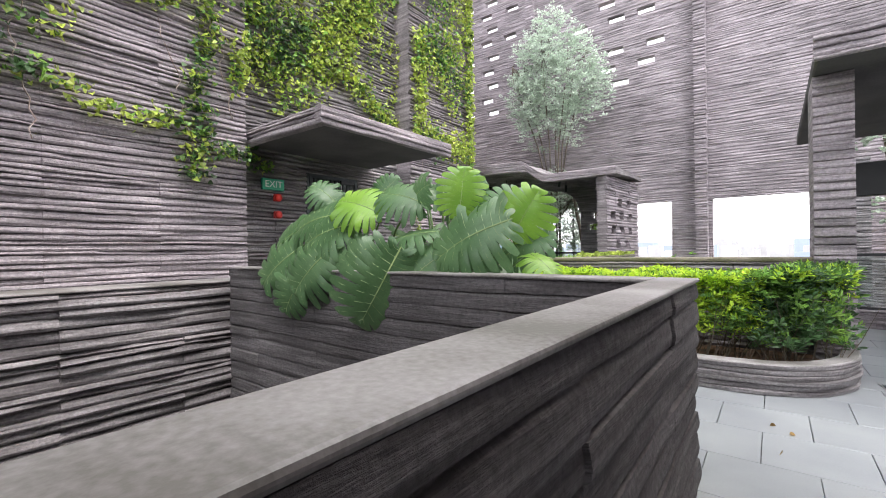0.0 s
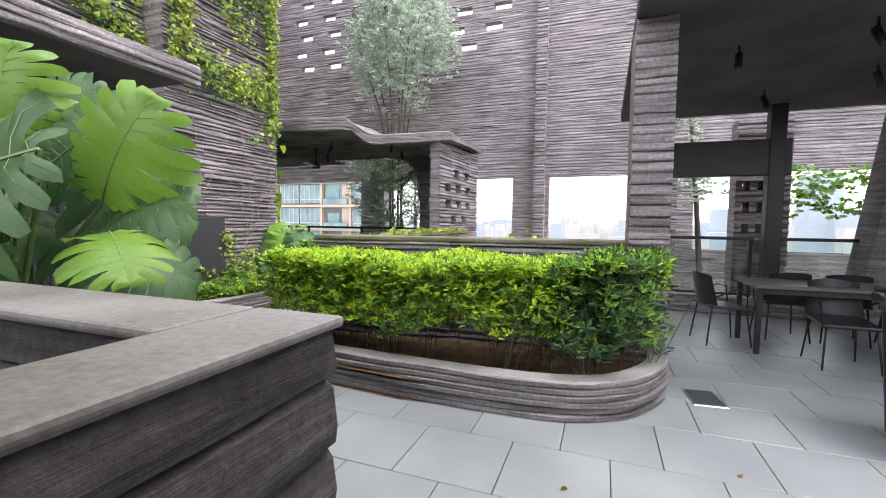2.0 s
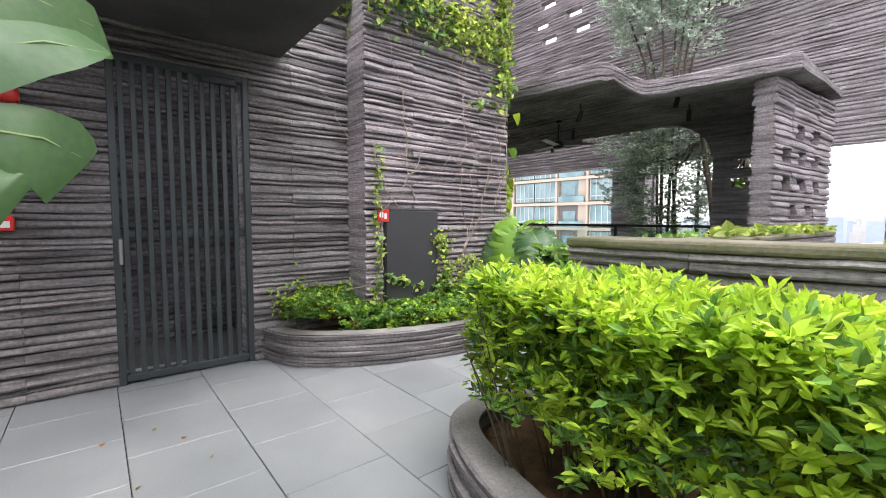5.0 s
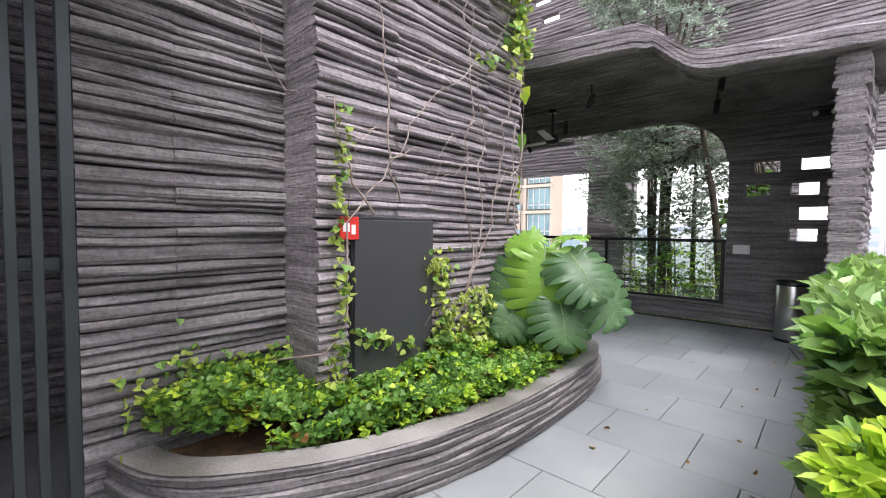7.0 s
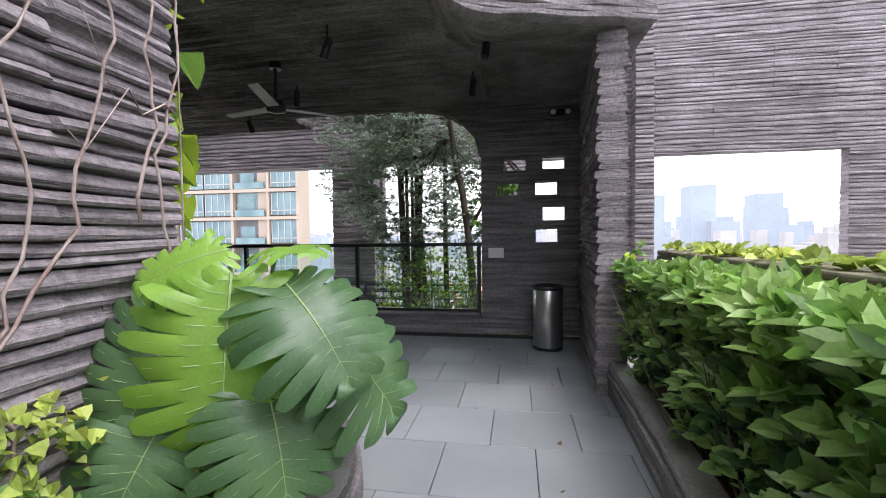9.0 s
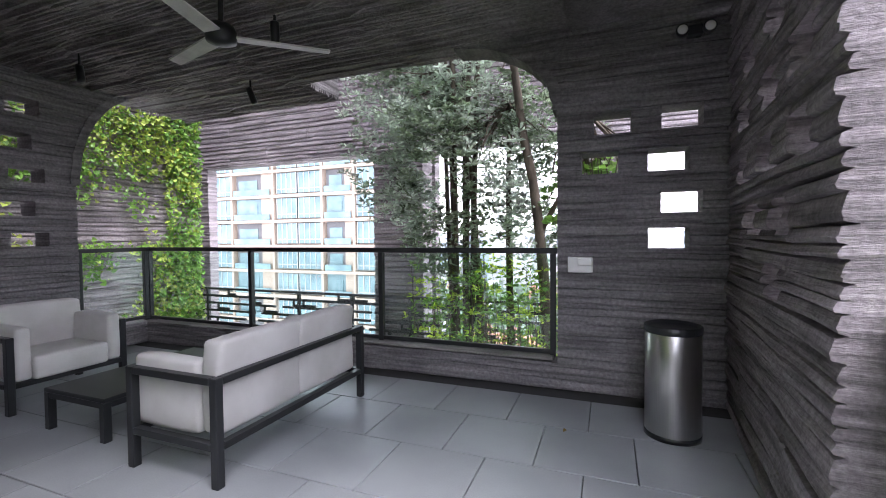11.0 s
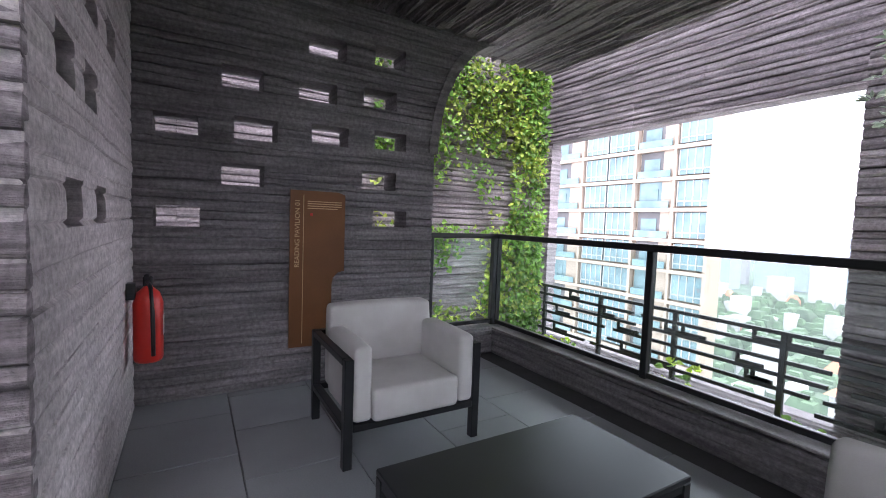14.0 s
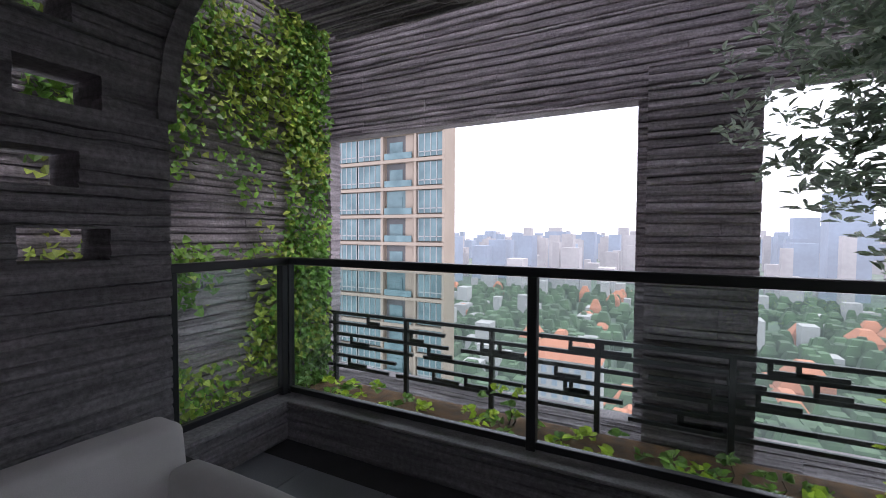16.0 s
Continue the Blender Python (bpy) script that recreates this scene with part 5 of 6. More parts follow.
r = thing("wheeled_bin", "dark navy wheeled bin with a plastic liner", "bin", m=at(2.5, 5.55, 0, 12))
bm = box(-0.25, 0.25, -0.28, 0.28, 0.05, 0.92, 0.03, 2)
for v in bm.verts:
    f = 0.82 + 0.18 * (v.co.z / 0.92)
    v.co.x, v.co.y = v.co.x * f, v.co.y * f
part("body", bm, M_BLUEBIN, r)
part("rim", box(-0.28, 0.28, -0.31, 0.31, 0.9, 0.95, 0.015, 2), M_BLUEBIN, r)
part("lid", box(-0.27, 0.27, -0.30, 0.32, 0.95, 1.0, 0.03, 3), M_GATE, r, "dark grey lid")
bm = lathe([(0.30, 0.84), (0.315, 0.86), (0.305, 0.9), (0.32, 0.955), (0.29, 0.97)], 28)
for v in bm.verts:
    a = math.atan2(v.co.y, v.co.x)
    k = 1.0 / max(abs(math.cos(a)), abs(math.sin(a))) ** 0.8
    v.co.x, v.co.y = v.co.x * k * (0.93 + 0.03 * math.sin(a * 17)), v.co.y * k * (1.02 + 0.03 * math.sin(a * 13))
part("liner", bm, M_BLACK, r, "crumpled black bin liner", True)
for i, (z, w) in enumerate(((0.62, 0.2), (0.55, 0.08), (0.51, 0.1), (0.47, 0.18), (0.44, 0.16), (0.41, 0.19))):
    part("label_bar", box(-0.247, -0.238, -0.02 - w / 2 - 0.0, -0.02 + w / 2, z, z + 0.018, 0.001), M_WHITE, r, "white printed line")
for y in (-0.2, 0.2):
    w_ = part("wheel", lathe([(0.06, -0.025), (0.09, -0.02), (0.09, 0.02), (0.06, 0.025)], 20), M_BLACK, r)
    w_.matrix_local = pose(0.2, y, 0.09, 90, 0, 0)

M_TABLETOP = material("dark_wood_tabletop", (0.13, 0.11, 0.10), 0.35, 0, 0.3, 3, 0.08, 60, None, (1, 6, 1))
r = thing("dining_table", "long dark dining table with slim metal legs", "table", m=at(2.05, 7.6))
part("tabletop", box(0, 1.9, 0, 0.8, 0.71, 0.75, 0.006), M_TABLETOP, r)
for x, y in ((0.03, 0.03), (1.82, 0.03), (0.03, 0.72), (1.82, 0.72)):
    part("leg", box(x, x + 0.05, y, y + 0.05, 0, 0.71, 0.004), M_BLACK, r)
part("apron", box(0.06, 1.84, 0.04, 0.07, 0.65, 0.71, 0.003), M_BLACK, r)
chair0 = thing("dining_chair", "black moulded chair with thin metal legs at the dining table", "chair", "chairs round the dining table", at(2.75, 7.5, 0, 180))
bm = box(-0.23, 0.23, -0.22, 0.22, 0.43, 0.465, 0.012, 2)
for v in bm.verts:
    v.co.z += 0.12 * v.co.x ** 2 - 0.03 * (v.co.y > 0.1)
part("seat", bm, M_BLACK, chair0)
bm = bmesh.new()
g = {}
for i in range(9):
    for j in range(6):
        u_, v_ = (i - 4) / 4, j / 5
        for s in (0, 1):
            g[i, j, s] = bm.verts.new((0.235 * u_ * (1 - 0.12 * v_), -0.23 - 0.07 * v_ + 0.09 * u_ * u_ - 0.018 * s, 0.47 + 0.36 * v_ - 0.03 * u_ * u_ * v_))
for s in (0, 1):
    for i in range(8):
        for j in range(5):
            q = (g[i, j, s], g[i + 1, j, s], g[i + 1, j + 1, s], g[i, j + 1, s])
            bm.faces.new(q if s else tuple(reversed(q)))
bmesh.ops.recalc_face_normals(bm, faces=bm.faces)
part("backrest", bm, M_BLACK, chair0, smooth=True)
for x, y in ((-0.19, 0.18), (0.19, 0.18), (-0.19, -0.18), (0.19, -0.18)):
    part("leg", tube([(x, y, 0.43), (x * 1.18, y * 1.3, 0)], [0.011, 0.009], 8), M_BLACK, chair0, smooth=True)
for x in (-0.24, 0.24):
    part("armrest", tube([(x, -0.2, 0.55), (x, 0.05, 0.66), (x, 0.16, 0.64), (x * 0.9, 0.17, 0.44)], 0.01, 6), M_BLACK, chair0, smooth=True)
for x, y, a in ((3.5, 7.45, 175), (1.85, 8.05, -78), (2.6, 8.6, 4), (3.2, 8.65, -5), (3.85, 8.55, 8)):
    copy_thing(chair0, at(x, y, 0, a))

# ---- glass rails ----


def glass_rail(label, a, b, z0, z1, posts):
    """A framed glass rail from a to b; posts as distances from a."""
    d = Vector(b) - Vector(a)
    ln = d.length
    r = thing("glass_rail", label, "railing", "glass rails", at(a[0], a[1], 0, math.degrees(math.atan2(d.y, d.x))))
    part("top_rail", box(-0.02, ln + 0.02, -0.03, 0.03, z1 - 0.05, z1, 0.006), M_BLACK, r)
    part("bottom_rail", box(0, ln, -0.02, 0.02, z0 + 0.02, z0 + 0.06, 0.004), M_BLACK, r)
    for p in posts:
        part("post", box(p - 0.025, p + 0.025, -0.028, 0.028, z0, z1 - 0.05, 0.004), M_BLACK, r)
    for p, q in zip(posts, posts[1:]):
        pane = part("pane", box(p + 0.03, q - 0.03, -0.006, 0.006, z0 + 0.065, z1 - 0.055), M_GLASS, r, "clear glass pane")
        pane.visible_shadow = False
    return r


glass_rail("black-framed glass rail on the pavilion kerb", (-9.2, 12.5), (-3.94, 12.5), 0.255, 1.225, [0.0, 1.75, 3.5, 5.24])
glass_rail("short black-framed glass rail under the west arch", (-9.2, 11.66), (-9.2, 12.46), 0.27, 1.225, [0.02, 0.78])
glass_rail("black-framed glass rail of the dining pavilion", (1.2, 9.98), (2.65, 9.98), 0.28, 1.2, [0.0, 1.43])
glass_rail("black-framed glass rail beyond the dining pavilion post", (2.95, 9.98), (7.0, 9.98), 0.28, 1.2, [0.0, 1.3, 2.6, 4.0])
tagged(part("kerb_top", box(-9.3, -3.95, 12.36, 12.62, 0.25, 0.268, 0.006), M_CAP), "grey top of the rail kerb", "kerb", kind="structure")

# outer screen of staggered bars
r = thing("bar_screen", "black steel screen of staggered horizontal bars", "railing", m=at(-11.6, 14.5))
rs = random.Random(12)
for i in range(9):
    part("post", box(i * 1.05, i * 1.05 + 0.05, -0.025, 0.025, -0.7, 0.4, 0.003), M_BLACK, r)
part("top_bar", box(0, 8.6, -0.02, 0.02, 0.38, 0.42, 0.003), M_BLACK, r)
for k in range(5):
    z = 0.25 - k * 0.135
    x = rs.uniform(0, 0.5)
    while x < 8.4:
        ln = rs.uniform(1.6, 2.8)
        e = min(x + ln, 8.6)
        part("bar", box(x, e, -0.018, 0.018, z, z + 0.04, 0.003), M_BLACK, r)
        for q in range(2):
            c = rs.uniform(x, max(x, e - 0.4))
            part("block", box(c, c + rs.uniform(0.16, 0.34), -0.016, 0.016, z + 0.041, z + 0.078, 0.003), M_BLACK, r)
            part("stub", box(c, c + 0.035, -0.015, 0.015, z + 0.079, z + 0.134, 0.003), M_BLACK, r)
        x = e + rs.uniform(0.05, 0.3)

# ---- pavilion furniture ----


def cushion(x0, x1, y0, y1, z0, z1, r=0.026):
    bm = box(x0, x1, y0, y1, z0, z1, r, 3)
    bmesh.ops.subdivide_edges(bm, edges=[e for e in bm.edges if e.calc_length() > 0.2], cuts=3, use_grid_fill=True)
    c = Vector(((x0 + x1) / 2, (y0 + y1) / 2, (z0 + z1) / 2))
    h = Vector(((x1 - x0) / 2, (y1 - y0) / 2, (z1 - z0) / 2))
    for v in bm.verts:
        q = Vector(((v.co.x - c.x) / h.x, (v.co.y - c.y) / h.y, (v.co.z - c.z) / h.z))
        for k in range(3):
            a, b = (k + 1) % 3, (k + 2) % 3
            if abs(q[k]) > 0.9:
                v.co[k] += math.copysign(0.012 * (1 - min(1, q[a] ** 2)) * (1 - min(1, q[b] ** 2)), q[k])
        v.co += Vector((noise.noise(v.co * 5), noise.noise(v.co * 5 + Vector((9, 0, 0))), noise.noise(v.co * 5 + Vector((0, 9, 0))))) * 0.004
    return bm


def lounge(name, label, category, width, seats, m):
    """A lounge seat facing +x, its back at x = 0 and its width along y."""
    r = thing(name, label, category, m=m)
    w, d = width, 0.71
    for x in (0.0, d - 0.05):
        for y in (0.0, w - 0.05):
            part("leg", box(x, x + 0.05, y, y + 0.05, 0, 0.595, 0.004), M_BLACK, r)
    part("back_rail", box(0, 0.05, 0.05, w - 0.05, 0.555, 0.595, 0.004), M_BLACK, r)
    for y in (0.0, w - 0.05):
        part("arm_rail", box(0.05, d - 0.05, y, y + 0.05, 0.555, 0.595, 0.004), M_BLACK, r)
        part("side_rail", box(0.05, d - 0.05, y, y + 0.05, 0.2, 0.24, 0.004), M_BLACK, r)
    for x in (0.0, d - 0.05):
        part("seat_rail", box(x, x + 0.05, 0.05, w - 0.05, 0.2, 0.24, 0.004), M_BLACK, r)
    part("arm_cushion", cushion(0.2, d + 0.0, 0.052, 0.155, 0.245, 0.655), M_FABRIC, r, smooth=True)
    part("arm_cushion", cushion(0.2, d + 0.0, w - 0.155, w - 0.052, 0.245, 0.655), M_FABRIC, r, smooth=True)
    sw = (w - 0.318) / seats
    for i in range(seats):
        part("seat_cushion", cushion(0.205, d + 0.01, 0.159 + i * sw, 0.158 + (i + 1) * sw, 0.235, 0.415), M_FABRIC, r, smooth=True)
        bw = (w - 0.15) / seats
        bm = cushion(0.055, 0.195, 0.075 + i * bw, 0.074 + (i + 1) * bw, 0.25, 0.775)
        for v in bm.verts:
            v.co.x -= 0.10 * max(0, v.co.z - 0.6)
        part("back_cushion", bm, M_FABRIC, r, smooth=True)
    return r


lounge("armchair", "light grey cushioned armchair with a black metal frame", "armchair", 0.86, 1, at(-8.42, 10.38, 0, 0))
lounge("sofa", "light grey two-seat sofa with a black metal frame", "sofa", 1.46, 2, at(-5.42, 11.69, 0, 180))
r = thing("coffee_table", "low black metal coffee table", "table", m=at(-7.21, 10.36))
part("tabletop", box(0, 0.65, 0, 1.17, 0.265, 0.295, 0.005), M_BLACK, r)
for x, y in ((0, 0), (0.6, 0), (0, 1.12), (0.6, 1.12)):
    part("leg", box(x, x + 0.05, y, y + 0.05, 0, 0.265, 0.004), M_BLACK, r)
for b in ((0.05, 0.6, 0.005, 0.045), (0.05, 0.6, 1.125, 1.165), (0.005, 0.045, 0.05, 1.12), (0.605, 0.645, 0.05, 1.12)):
    part("apron", box(*b, 0.225, 0.265, 0.003), M_BLACK, r)

r = thing("litter_bin", "round brushed stainless steel litter bin", "bin", m=at(-3.1, 11.78))
part("body", lathe([(0.165, 0), (0.17, 0.01), (0.17, 0.7), (0.165, 0.71)], 40), M_STEEL, r, smooth=True)
part("rim", lathe([(0.172, 0.69), (0.176, 0.7), (0.176, 0.735), (0.165, 0.74), (0.15, 0.72)], 40), M_BLACK, r, "black rim", True)
part("base_ring", lathe([(0.174, 0.0), (0.174, 0.03), (0.168, 0.035)], 40), M_BLACK, r, smooth=True)
r = thing("socket_box", "white weatherproof socket box on the wall", "socket", m=at(-3.72, 12.36, 1.09))
part("case", box(-0.1, 0.1, -0.05, 0.0, -0.065, 0.065, 0.01, 2), M_WHITE, r)
part("cover", box(-0.02, 0.095, -0.07, -0.05, -0.005, 0.055, 0.006), M_WHITE, r)
M_LENS = material("lamp_lens", (0.8, 0.8, 0.78), 0.15, 0, 0.05, 5, 0)
r = thing("emergency_light", "twin black emergency spotlights on the wall", "light", m=at(-2.9, 12.34, 2.86))
part("bracket", box(-0.05, 0.05, -0.05, 0.02, -0.04, 0.04, 0.008), M_BLACK, r)
for x in (-0.09, 0.09):
    h = part("lamp_head", lathe([(0.02, 0), (0.045, 0.02), (0.045, 0.06), (0.04, 0.065)], 20), M_BLACK, r, smooth=True)
    h.matrix_local = pose(x, -0.02, 0, 90, 0, 0)
    le = part("lens", lathe([(0.036, 0.066), (0.03, 0.072), (0.005, 0.074)], 20), M_LENS, h, "clear lens", True)
lamp0 = thing("ceiling_spotlight", "black cylindrical spotlight hanging from the ceiling", "light", "ceiling spotlights", at(-3.9, 11.3, 3.08))
part("stem", tube([(0, 0, 0.02), (0, 0, -0.1)], 0.012, 8), M_BLACK, lamp0)
h = part("lamp_body", lathe([(0.03, -0.12), (0.035, -0.1), (0.035, 0.05), (0.02, 0.06)], 16), M_BLACK, lamp0, smooth=True)
h.matrix_local = pose(0, 0, -0.14, 20, 0, 30)
for x, y in ((-5.9, 11.25), (-8.2, 11.2), (-3.7, 10.4), (-5.0, 10.1), (-7.2, 12.3)):
    copy_thing(lamp0, at(x, y, 3.08, x * 60))
for x, y in ((1.7, 7.2), (2.6, 6.9), (2.4, 8.9), (3.2, 8.2)):
    copy_thing(lamp0, at(x, y, 3.11, x * 80))
M_FANBLADE = material("weathered_white_blade", (0.62, 0.6, 0.57), 0.5, 0, 0.25, 7, 0.05, 90)
r = thing("ceiling_fan", "black ceiling fan with three pale blades", "fan", m=at(-5.83, 10.69, 3.08))
part("rod", tube([(0, 0, 0.02), (0, 0, -0.36)], 0.018, 10), M_BLACK, r)
part("canopy", lathe([(0.06, -0.06), (0.06, 0.0), (0.02, 0.01)], 20), M_BLACK, r)
part("motor", lathe([(0.03, -0.50), (0.09, -0.48), (0.1, -0.43), (0.08, -0.38), (0.03, -0.36)], 24), M_BLACK, r, smooth=True)
for a in (43, 165, 285):
    bm = box(0.09, 0.68, -0.055, 0.055, -0.455, -0.443, 0.004)
    for v in bm.verts:
        v.co.z += 0.12 * v.co.y + 0.01 * v.co.x
        v.co.y *= 1 - 0.35 * max(0, v.co.x - 0.1)
    bl = part("blade", bm, M_FANBLADE, r)
    bl.rotation_euler.z = radians(a)

# information board
def board_outline():
    pts = [(0, 0), (0.33, 0), (0.33, 0.5)]
    pts += [(0.33 + 0.1 * (1 - math.cos(t)), 0.5 + 0.1 * math.sin(t)) for t in (0.5, 1.0, 1.57)]
    return pts + [(0.43, 1.215), (0.37, 1.235), (0, 1.235)]


r = thing("information_board", "tall brown metal information board on the pavilion wall", "sign", m=at(-9.065, 10.35, 0.3))
bm = bmesh.new()
a_ = [bm.verts.new((0.0, y, z)) for y, z in board_outline()]
b_ = [bm.verts.new((0.03, y, z)) for y, z in board_outline()]
bm.faces.new(b_)
bm.faces.new(list(reversed(a_)))
for i in range(len(a_)):
    k = (i + 1) % len(a_)
    bm.faces.new((a_[i], a_[k], b_[k], b_[i]))
part("board", bm, M_WOODSIGN, r)
part("gold_line", box(0.031, 0.033, 0.098, 0.102, 0.03, 1.2), M_GOLD, r)
words("READING PAVILION 01", 0.052, M_GOLD, r, Matrix.Translation((0.032, 0.055, 0.9)) @ FACE_X @ pose(0, 0, 0, 0, 0, 90), "pale gold lettering")
for i in range(4):
    part("text_line", box(0.031, 0.033, 0.13, 0.40 - 0.03 * (i == 3), 1.15 - i * 0.018, 1.156 - i * 0.018), M_GOLD, r)
part("emblem", box(0.031, 0.033, 0.15, 0.17, 1.04, 1.06, 0.001), M_RED, r)

r = thing("fire_extinguisher", "red fire extinguisher hung on the pavilion wall", "extinguisher", m=at(-8.72, 9.47, 0.42))
part("cylinder", lathe([(0.07, 0), (0.078, 0.02), (0.078, 0.36), (0.06, 0.42), (0.025, 0.45), (0.02, 0.47)], 28), M_RED, r, smooth=True)
part("valve", box(-0.025, 0.025, -0.025, 0.025, 0.46, 0.52, 0.006), M_BLACK, r)
part("lever", box(-0.02, 0.09, -0.012, 0.012, 0.52, 0.54, 0.004), M_BLACK, r)
part("hose", tube([(0.03, 0, 0.49), (0.1, 0.02, 0.46), (0.115, 0.03, 0.3), (0.1, 0.03, 0.1), (0.09, 0.03, 0.05)], 0.012, 8), M_BLACK, r, smooth=True)
part("wall_hook", box(-0.03, 0.03, -0.11, -0.06, 0.38, 0.48, 0.005), M_BLACK, r)
part("label_plate", box(-0.04, 0.04, 0.0775, 0.080, 0.16, 0.28, 0.001), M_WHITE, r, "white printed label")

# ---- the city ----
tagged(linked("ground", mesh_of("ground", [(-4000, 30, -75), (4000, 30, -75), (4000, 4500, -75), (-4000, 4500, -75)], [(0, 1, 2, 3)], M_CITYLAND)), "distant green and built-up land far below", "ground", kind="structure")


def apartment():
    """A tall apartment block of cream bands, teal windows and balconies."""
    r = thing("apartment_building", "tall cream apartment block with teal windows and balconies", "building", m=at(-55, 60, -75))
    z0, fl, top = 0.0, 3.75, 94.0
    x1 = 22.8
    part("wall", box(-14, x1, 0.6, 3.2, z0, top), M_TOWER, r)
    n = int(top / fl)
    cols = [(-13.5, -9.5, "w"), (-8.9, -4.2, "w"), (-3.4, 3.7, "b"), (4.9, 8.5, "w"), (8.9, 12.8, "w"), (13.6, 18.0, "b"), (18.9, 22.6, "w")]
    for k in range(n):
        z = z0 + k * fl
        if k < 11:
            continue
        part("floor_band", box(-14, x1 + 0.1, -0.35, 0.6, z - 0.18, z + 0.25), M_TOWER, r)
        for i, (a, b, t) in enumerate(cols):
            if t == "w":
                w = part("window", box(a, b, 0.05, 0.62, z + 0.45, z + fl - 0.3), M_TOWERWIN, r)
                bm = bmesh.new()
                for q in range(5):
                    x = a + (b - a) * q / 4
                    box(x - 0.06, x + 0.06, -0.02, 0.06, z + 0.45, z + fl - 0.3, 0, 1, bm)
                box(a, b, -0.02, 0.06, z + 1.0, z + 1.12, 0, 1, bm)
                part("window_frame", bm, M_TOWERFRAME, w)
            else:
                # shallow box instead of a recess; its dark colour paints the recess's shade
                w = part("balcony", box(a, b, 0.35, 0.62, z + 0.3, z + fl - 0.25), M_TOWERSHADE if k % 3 else M_TOWERWIN, r)
                part("balustrade", box(a, b, -0.3, -0.22, z + 0.3, z + 1.15), M_TOWERWIN, w)
                part("balcony_door", box(a + 0.5, a + (b - a) * 0.6, 0.28, 0.36, z + 0.3, z + 2.7), M_TOWERWIN, w)
                part("balcony_wall", box(b - (b - a) * 0.28, b, 0.2, 0.36, z + 0.3, z + fl - 0.2), M_TOWER, w)
    for x in (-14.0, -9.3, -4.1, 4.1, 12.95, 18.3, 22.6):
        part("column", box(x, x + 0.35, -0.25, 0.6, z0 + 40, top), M_TOWER, r)


apartment()


def city():
    rs = random.Random(4)
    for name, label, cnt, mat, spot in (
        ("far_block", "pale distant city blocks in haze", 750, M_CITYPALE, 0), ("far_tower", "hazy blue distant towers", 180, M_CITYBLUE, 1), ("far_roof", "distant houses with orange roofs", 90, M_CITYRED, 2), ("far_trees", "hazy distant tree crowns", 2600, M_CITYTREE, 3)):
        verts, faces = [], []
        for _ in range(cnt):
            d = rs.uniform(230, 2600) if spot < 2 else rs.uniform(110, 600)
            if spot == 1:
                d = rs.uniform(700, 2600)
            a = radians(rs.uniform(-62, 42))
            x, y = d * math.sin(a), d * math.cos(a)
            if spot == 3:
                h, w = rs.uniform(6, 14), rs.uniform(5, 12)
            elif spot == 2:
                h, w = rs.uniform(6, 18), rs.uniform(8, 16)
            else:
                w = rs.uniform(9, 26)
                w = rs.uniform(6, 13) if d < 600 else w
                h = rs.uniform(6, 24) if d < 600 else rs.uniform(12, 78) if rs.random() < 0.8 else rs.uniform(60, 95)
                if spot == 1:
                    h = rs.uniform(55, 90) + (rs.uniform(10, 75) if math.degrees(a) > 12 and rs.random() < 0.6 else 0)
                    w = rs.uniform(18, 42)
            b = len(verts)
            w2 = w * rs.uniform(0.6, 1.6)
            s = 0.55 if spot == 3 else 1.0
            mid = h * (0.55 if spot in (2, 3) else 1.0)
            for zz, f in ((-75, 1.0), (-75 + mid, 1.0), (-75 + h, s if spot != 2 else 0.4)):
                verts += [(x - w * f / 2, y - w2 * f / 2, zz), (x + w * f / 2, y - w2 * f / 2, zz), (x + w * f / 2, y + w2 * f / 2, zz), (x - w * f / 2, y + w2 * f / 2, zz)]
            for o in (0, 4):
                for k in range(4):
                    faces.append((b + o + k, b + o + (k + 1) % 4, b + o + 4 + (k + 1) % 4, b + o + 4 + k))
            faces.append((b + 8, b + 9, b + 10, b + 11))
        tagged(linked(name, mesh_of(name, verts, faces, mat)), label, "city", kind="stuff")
    # nearer cream block with an orange roof, in the same haze-glowing colours
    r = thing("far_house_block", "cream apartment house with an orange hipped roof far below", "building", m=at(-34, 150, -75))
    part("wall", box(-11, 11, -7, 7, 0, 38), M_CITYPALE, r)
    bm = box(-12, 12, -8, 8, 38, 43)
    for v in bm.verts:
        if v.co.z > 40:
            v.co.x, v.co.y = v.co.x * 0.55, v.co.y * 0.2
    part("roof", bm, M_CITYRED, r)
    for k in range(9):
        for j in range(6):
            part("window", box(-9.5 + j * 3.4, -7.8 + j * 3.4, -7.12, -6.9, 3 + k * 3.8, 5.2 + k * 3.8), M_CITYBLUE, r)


city()

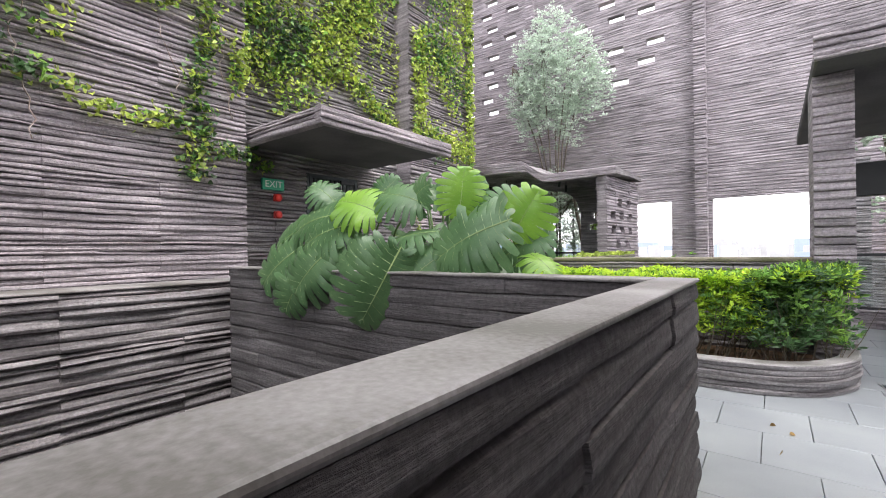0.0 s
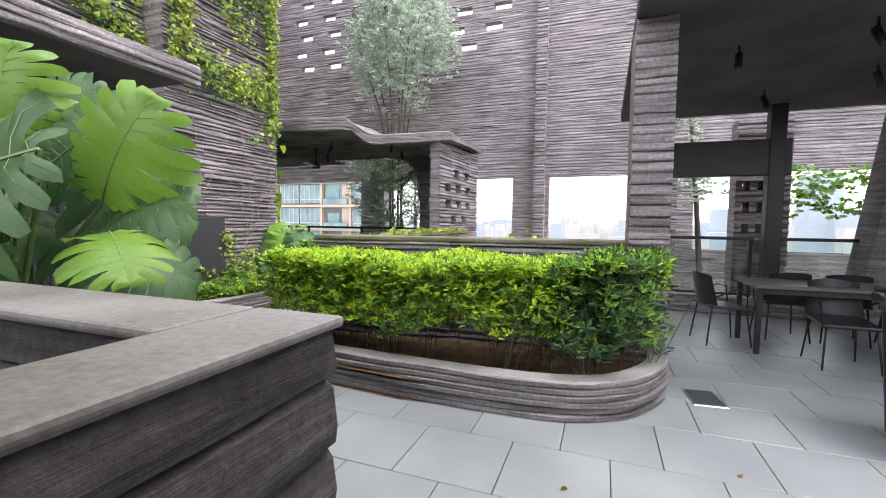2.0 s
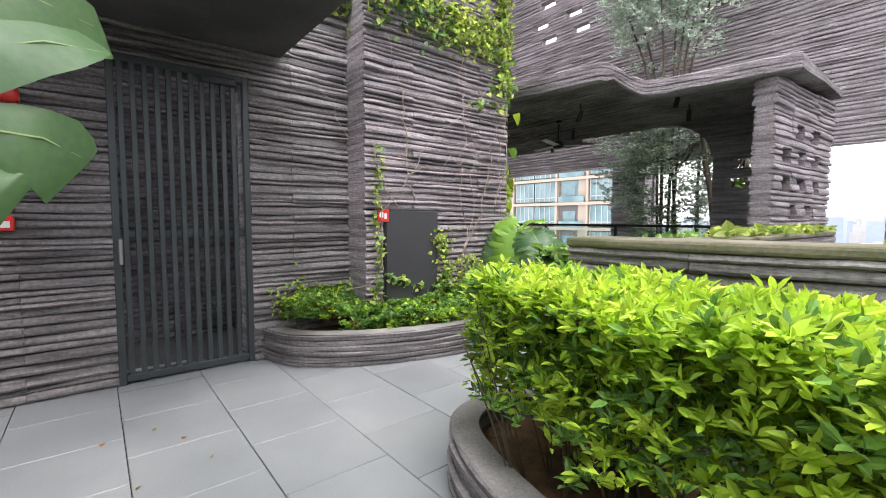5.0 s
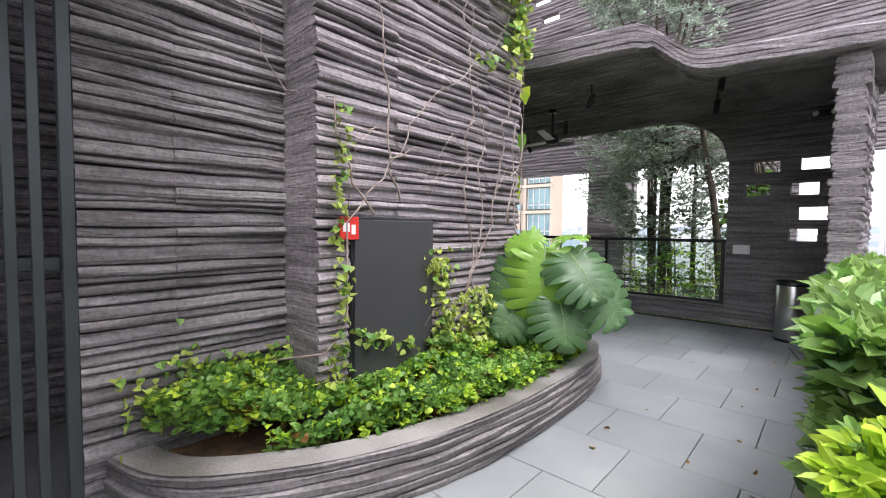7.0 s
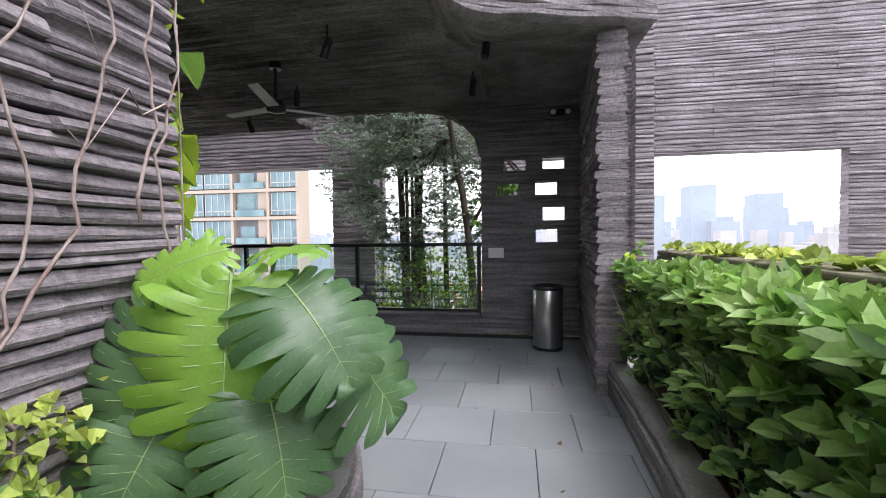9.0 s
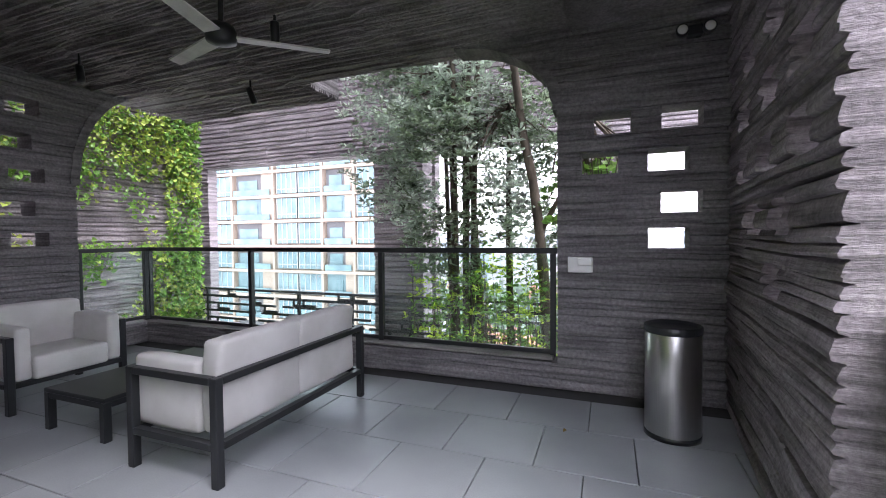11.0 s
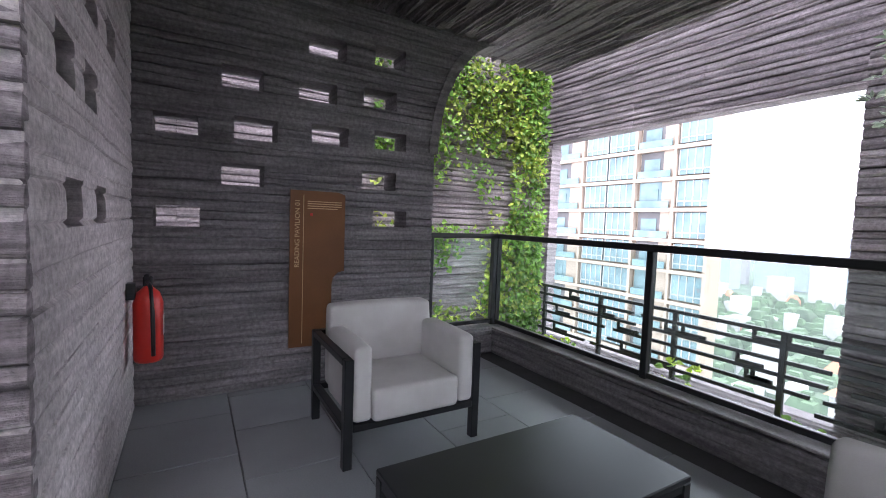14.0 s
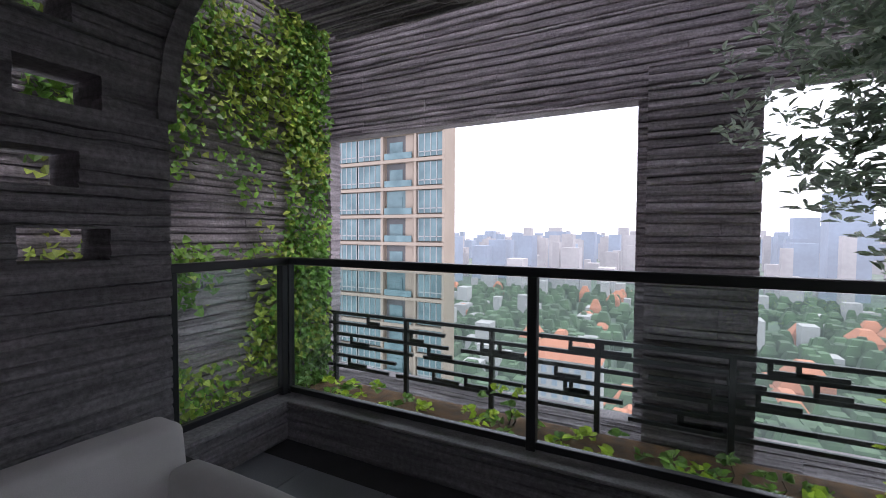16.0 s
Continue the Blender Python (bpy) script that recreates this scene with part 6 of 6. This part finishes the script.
# ---- paving ----
def paving():
    p = 0.565
    gap = 0.005
    bm = box(gap / 2, p - gap / 2, gap / 2, p - gap / 2, -0.028, 0.0, 0.003)
    me = bpy.data.meshes.new("paving_tile")
    bm.to_mesh(me)
    bm.free()
    me.materials.append(M_TILE)
    floor = bpy.data.objects["floor"]
    rest_v, rest_f, n = [], [], 0
    rows = [4.84 - p * 14 + p * k for k in range(29)]
    for k, y in enumerate(rows):
        off = 0.0 if k % 2 else p / 2
        for i in range(-19, 18):
            x = 0.61 + off + i * p
            if x < -9.7 or x > 8.4 or y > 12.0 or (y < 2.9 and x < -0.4 and x > -5.0) or (x < -5.8 and y < 8.0) or (y < 2.85 and x < -0.4):
                continue
            near = (-5.4 < x < 2.2 and 3.6 < y < 12.2) or (-9.3 < x < -5.0 and 9.0 < y < 12.2)
            if near and n < 300:
                o = linked("tile", me, floor)
                o.location = (x, y, 0.0008 * math.sin(i * 7.1 + k * 3.3))
                n += 1
            else:
                b = len(rest_v)
                q = (x + gap / 2, x + p - gap / 2, y + gap / 2, y + p - gap / 2)
                rest_v += [(q[0], q[2], 0), (q[1], q[2], 0), (q[1], q[3], 0), (q[0], q[3], 0), (q[0], q[2], -0.028), (q[1], q[2], -0.028), (q[1], q[3], -0.028), (q[0], q[3], -0.028)]
                rest_f += [(b, b + 1, b + 2, b + 3)] + [(b + a, b + 4 + a, b + 4 + (a + 1) % 4, b + (a + 1) % 4) for a in range(4)]
    o = linked("outer_tiles", mesh_of("outer_tiles", rest_v, rest_f, M_TILE), floor, "grey stone tiles")
    o["kind"] = "stuff"


paving()


# fallen leaves on the paving
rng = np.random.RandomState(140)
spots = np.concatenate([np.stack([rng.uniform(-4.2, 2.0, 26), rng.uniform(3.6, 5.0, 26), np.full(26, 0.006)], 1), np.stack([rng.uniform(-4.0, -3.0, 12), rng.uniform(6.0, 11.8, 12), np.full(12, 0.006)], 1)])
flat = np.stack([rng.normal(size=38), rng.normal(size=38), np.full(38, 0.12)], 1)
tagged(linked("fallen_leaves", leaf_mesh("fallen_leaves", spots, flat, 0.035, M_LEAF_AUTUMN, "oval", seed=141)), "small dry leaves scattered on the grey paving", "leaves", kind="stuff")
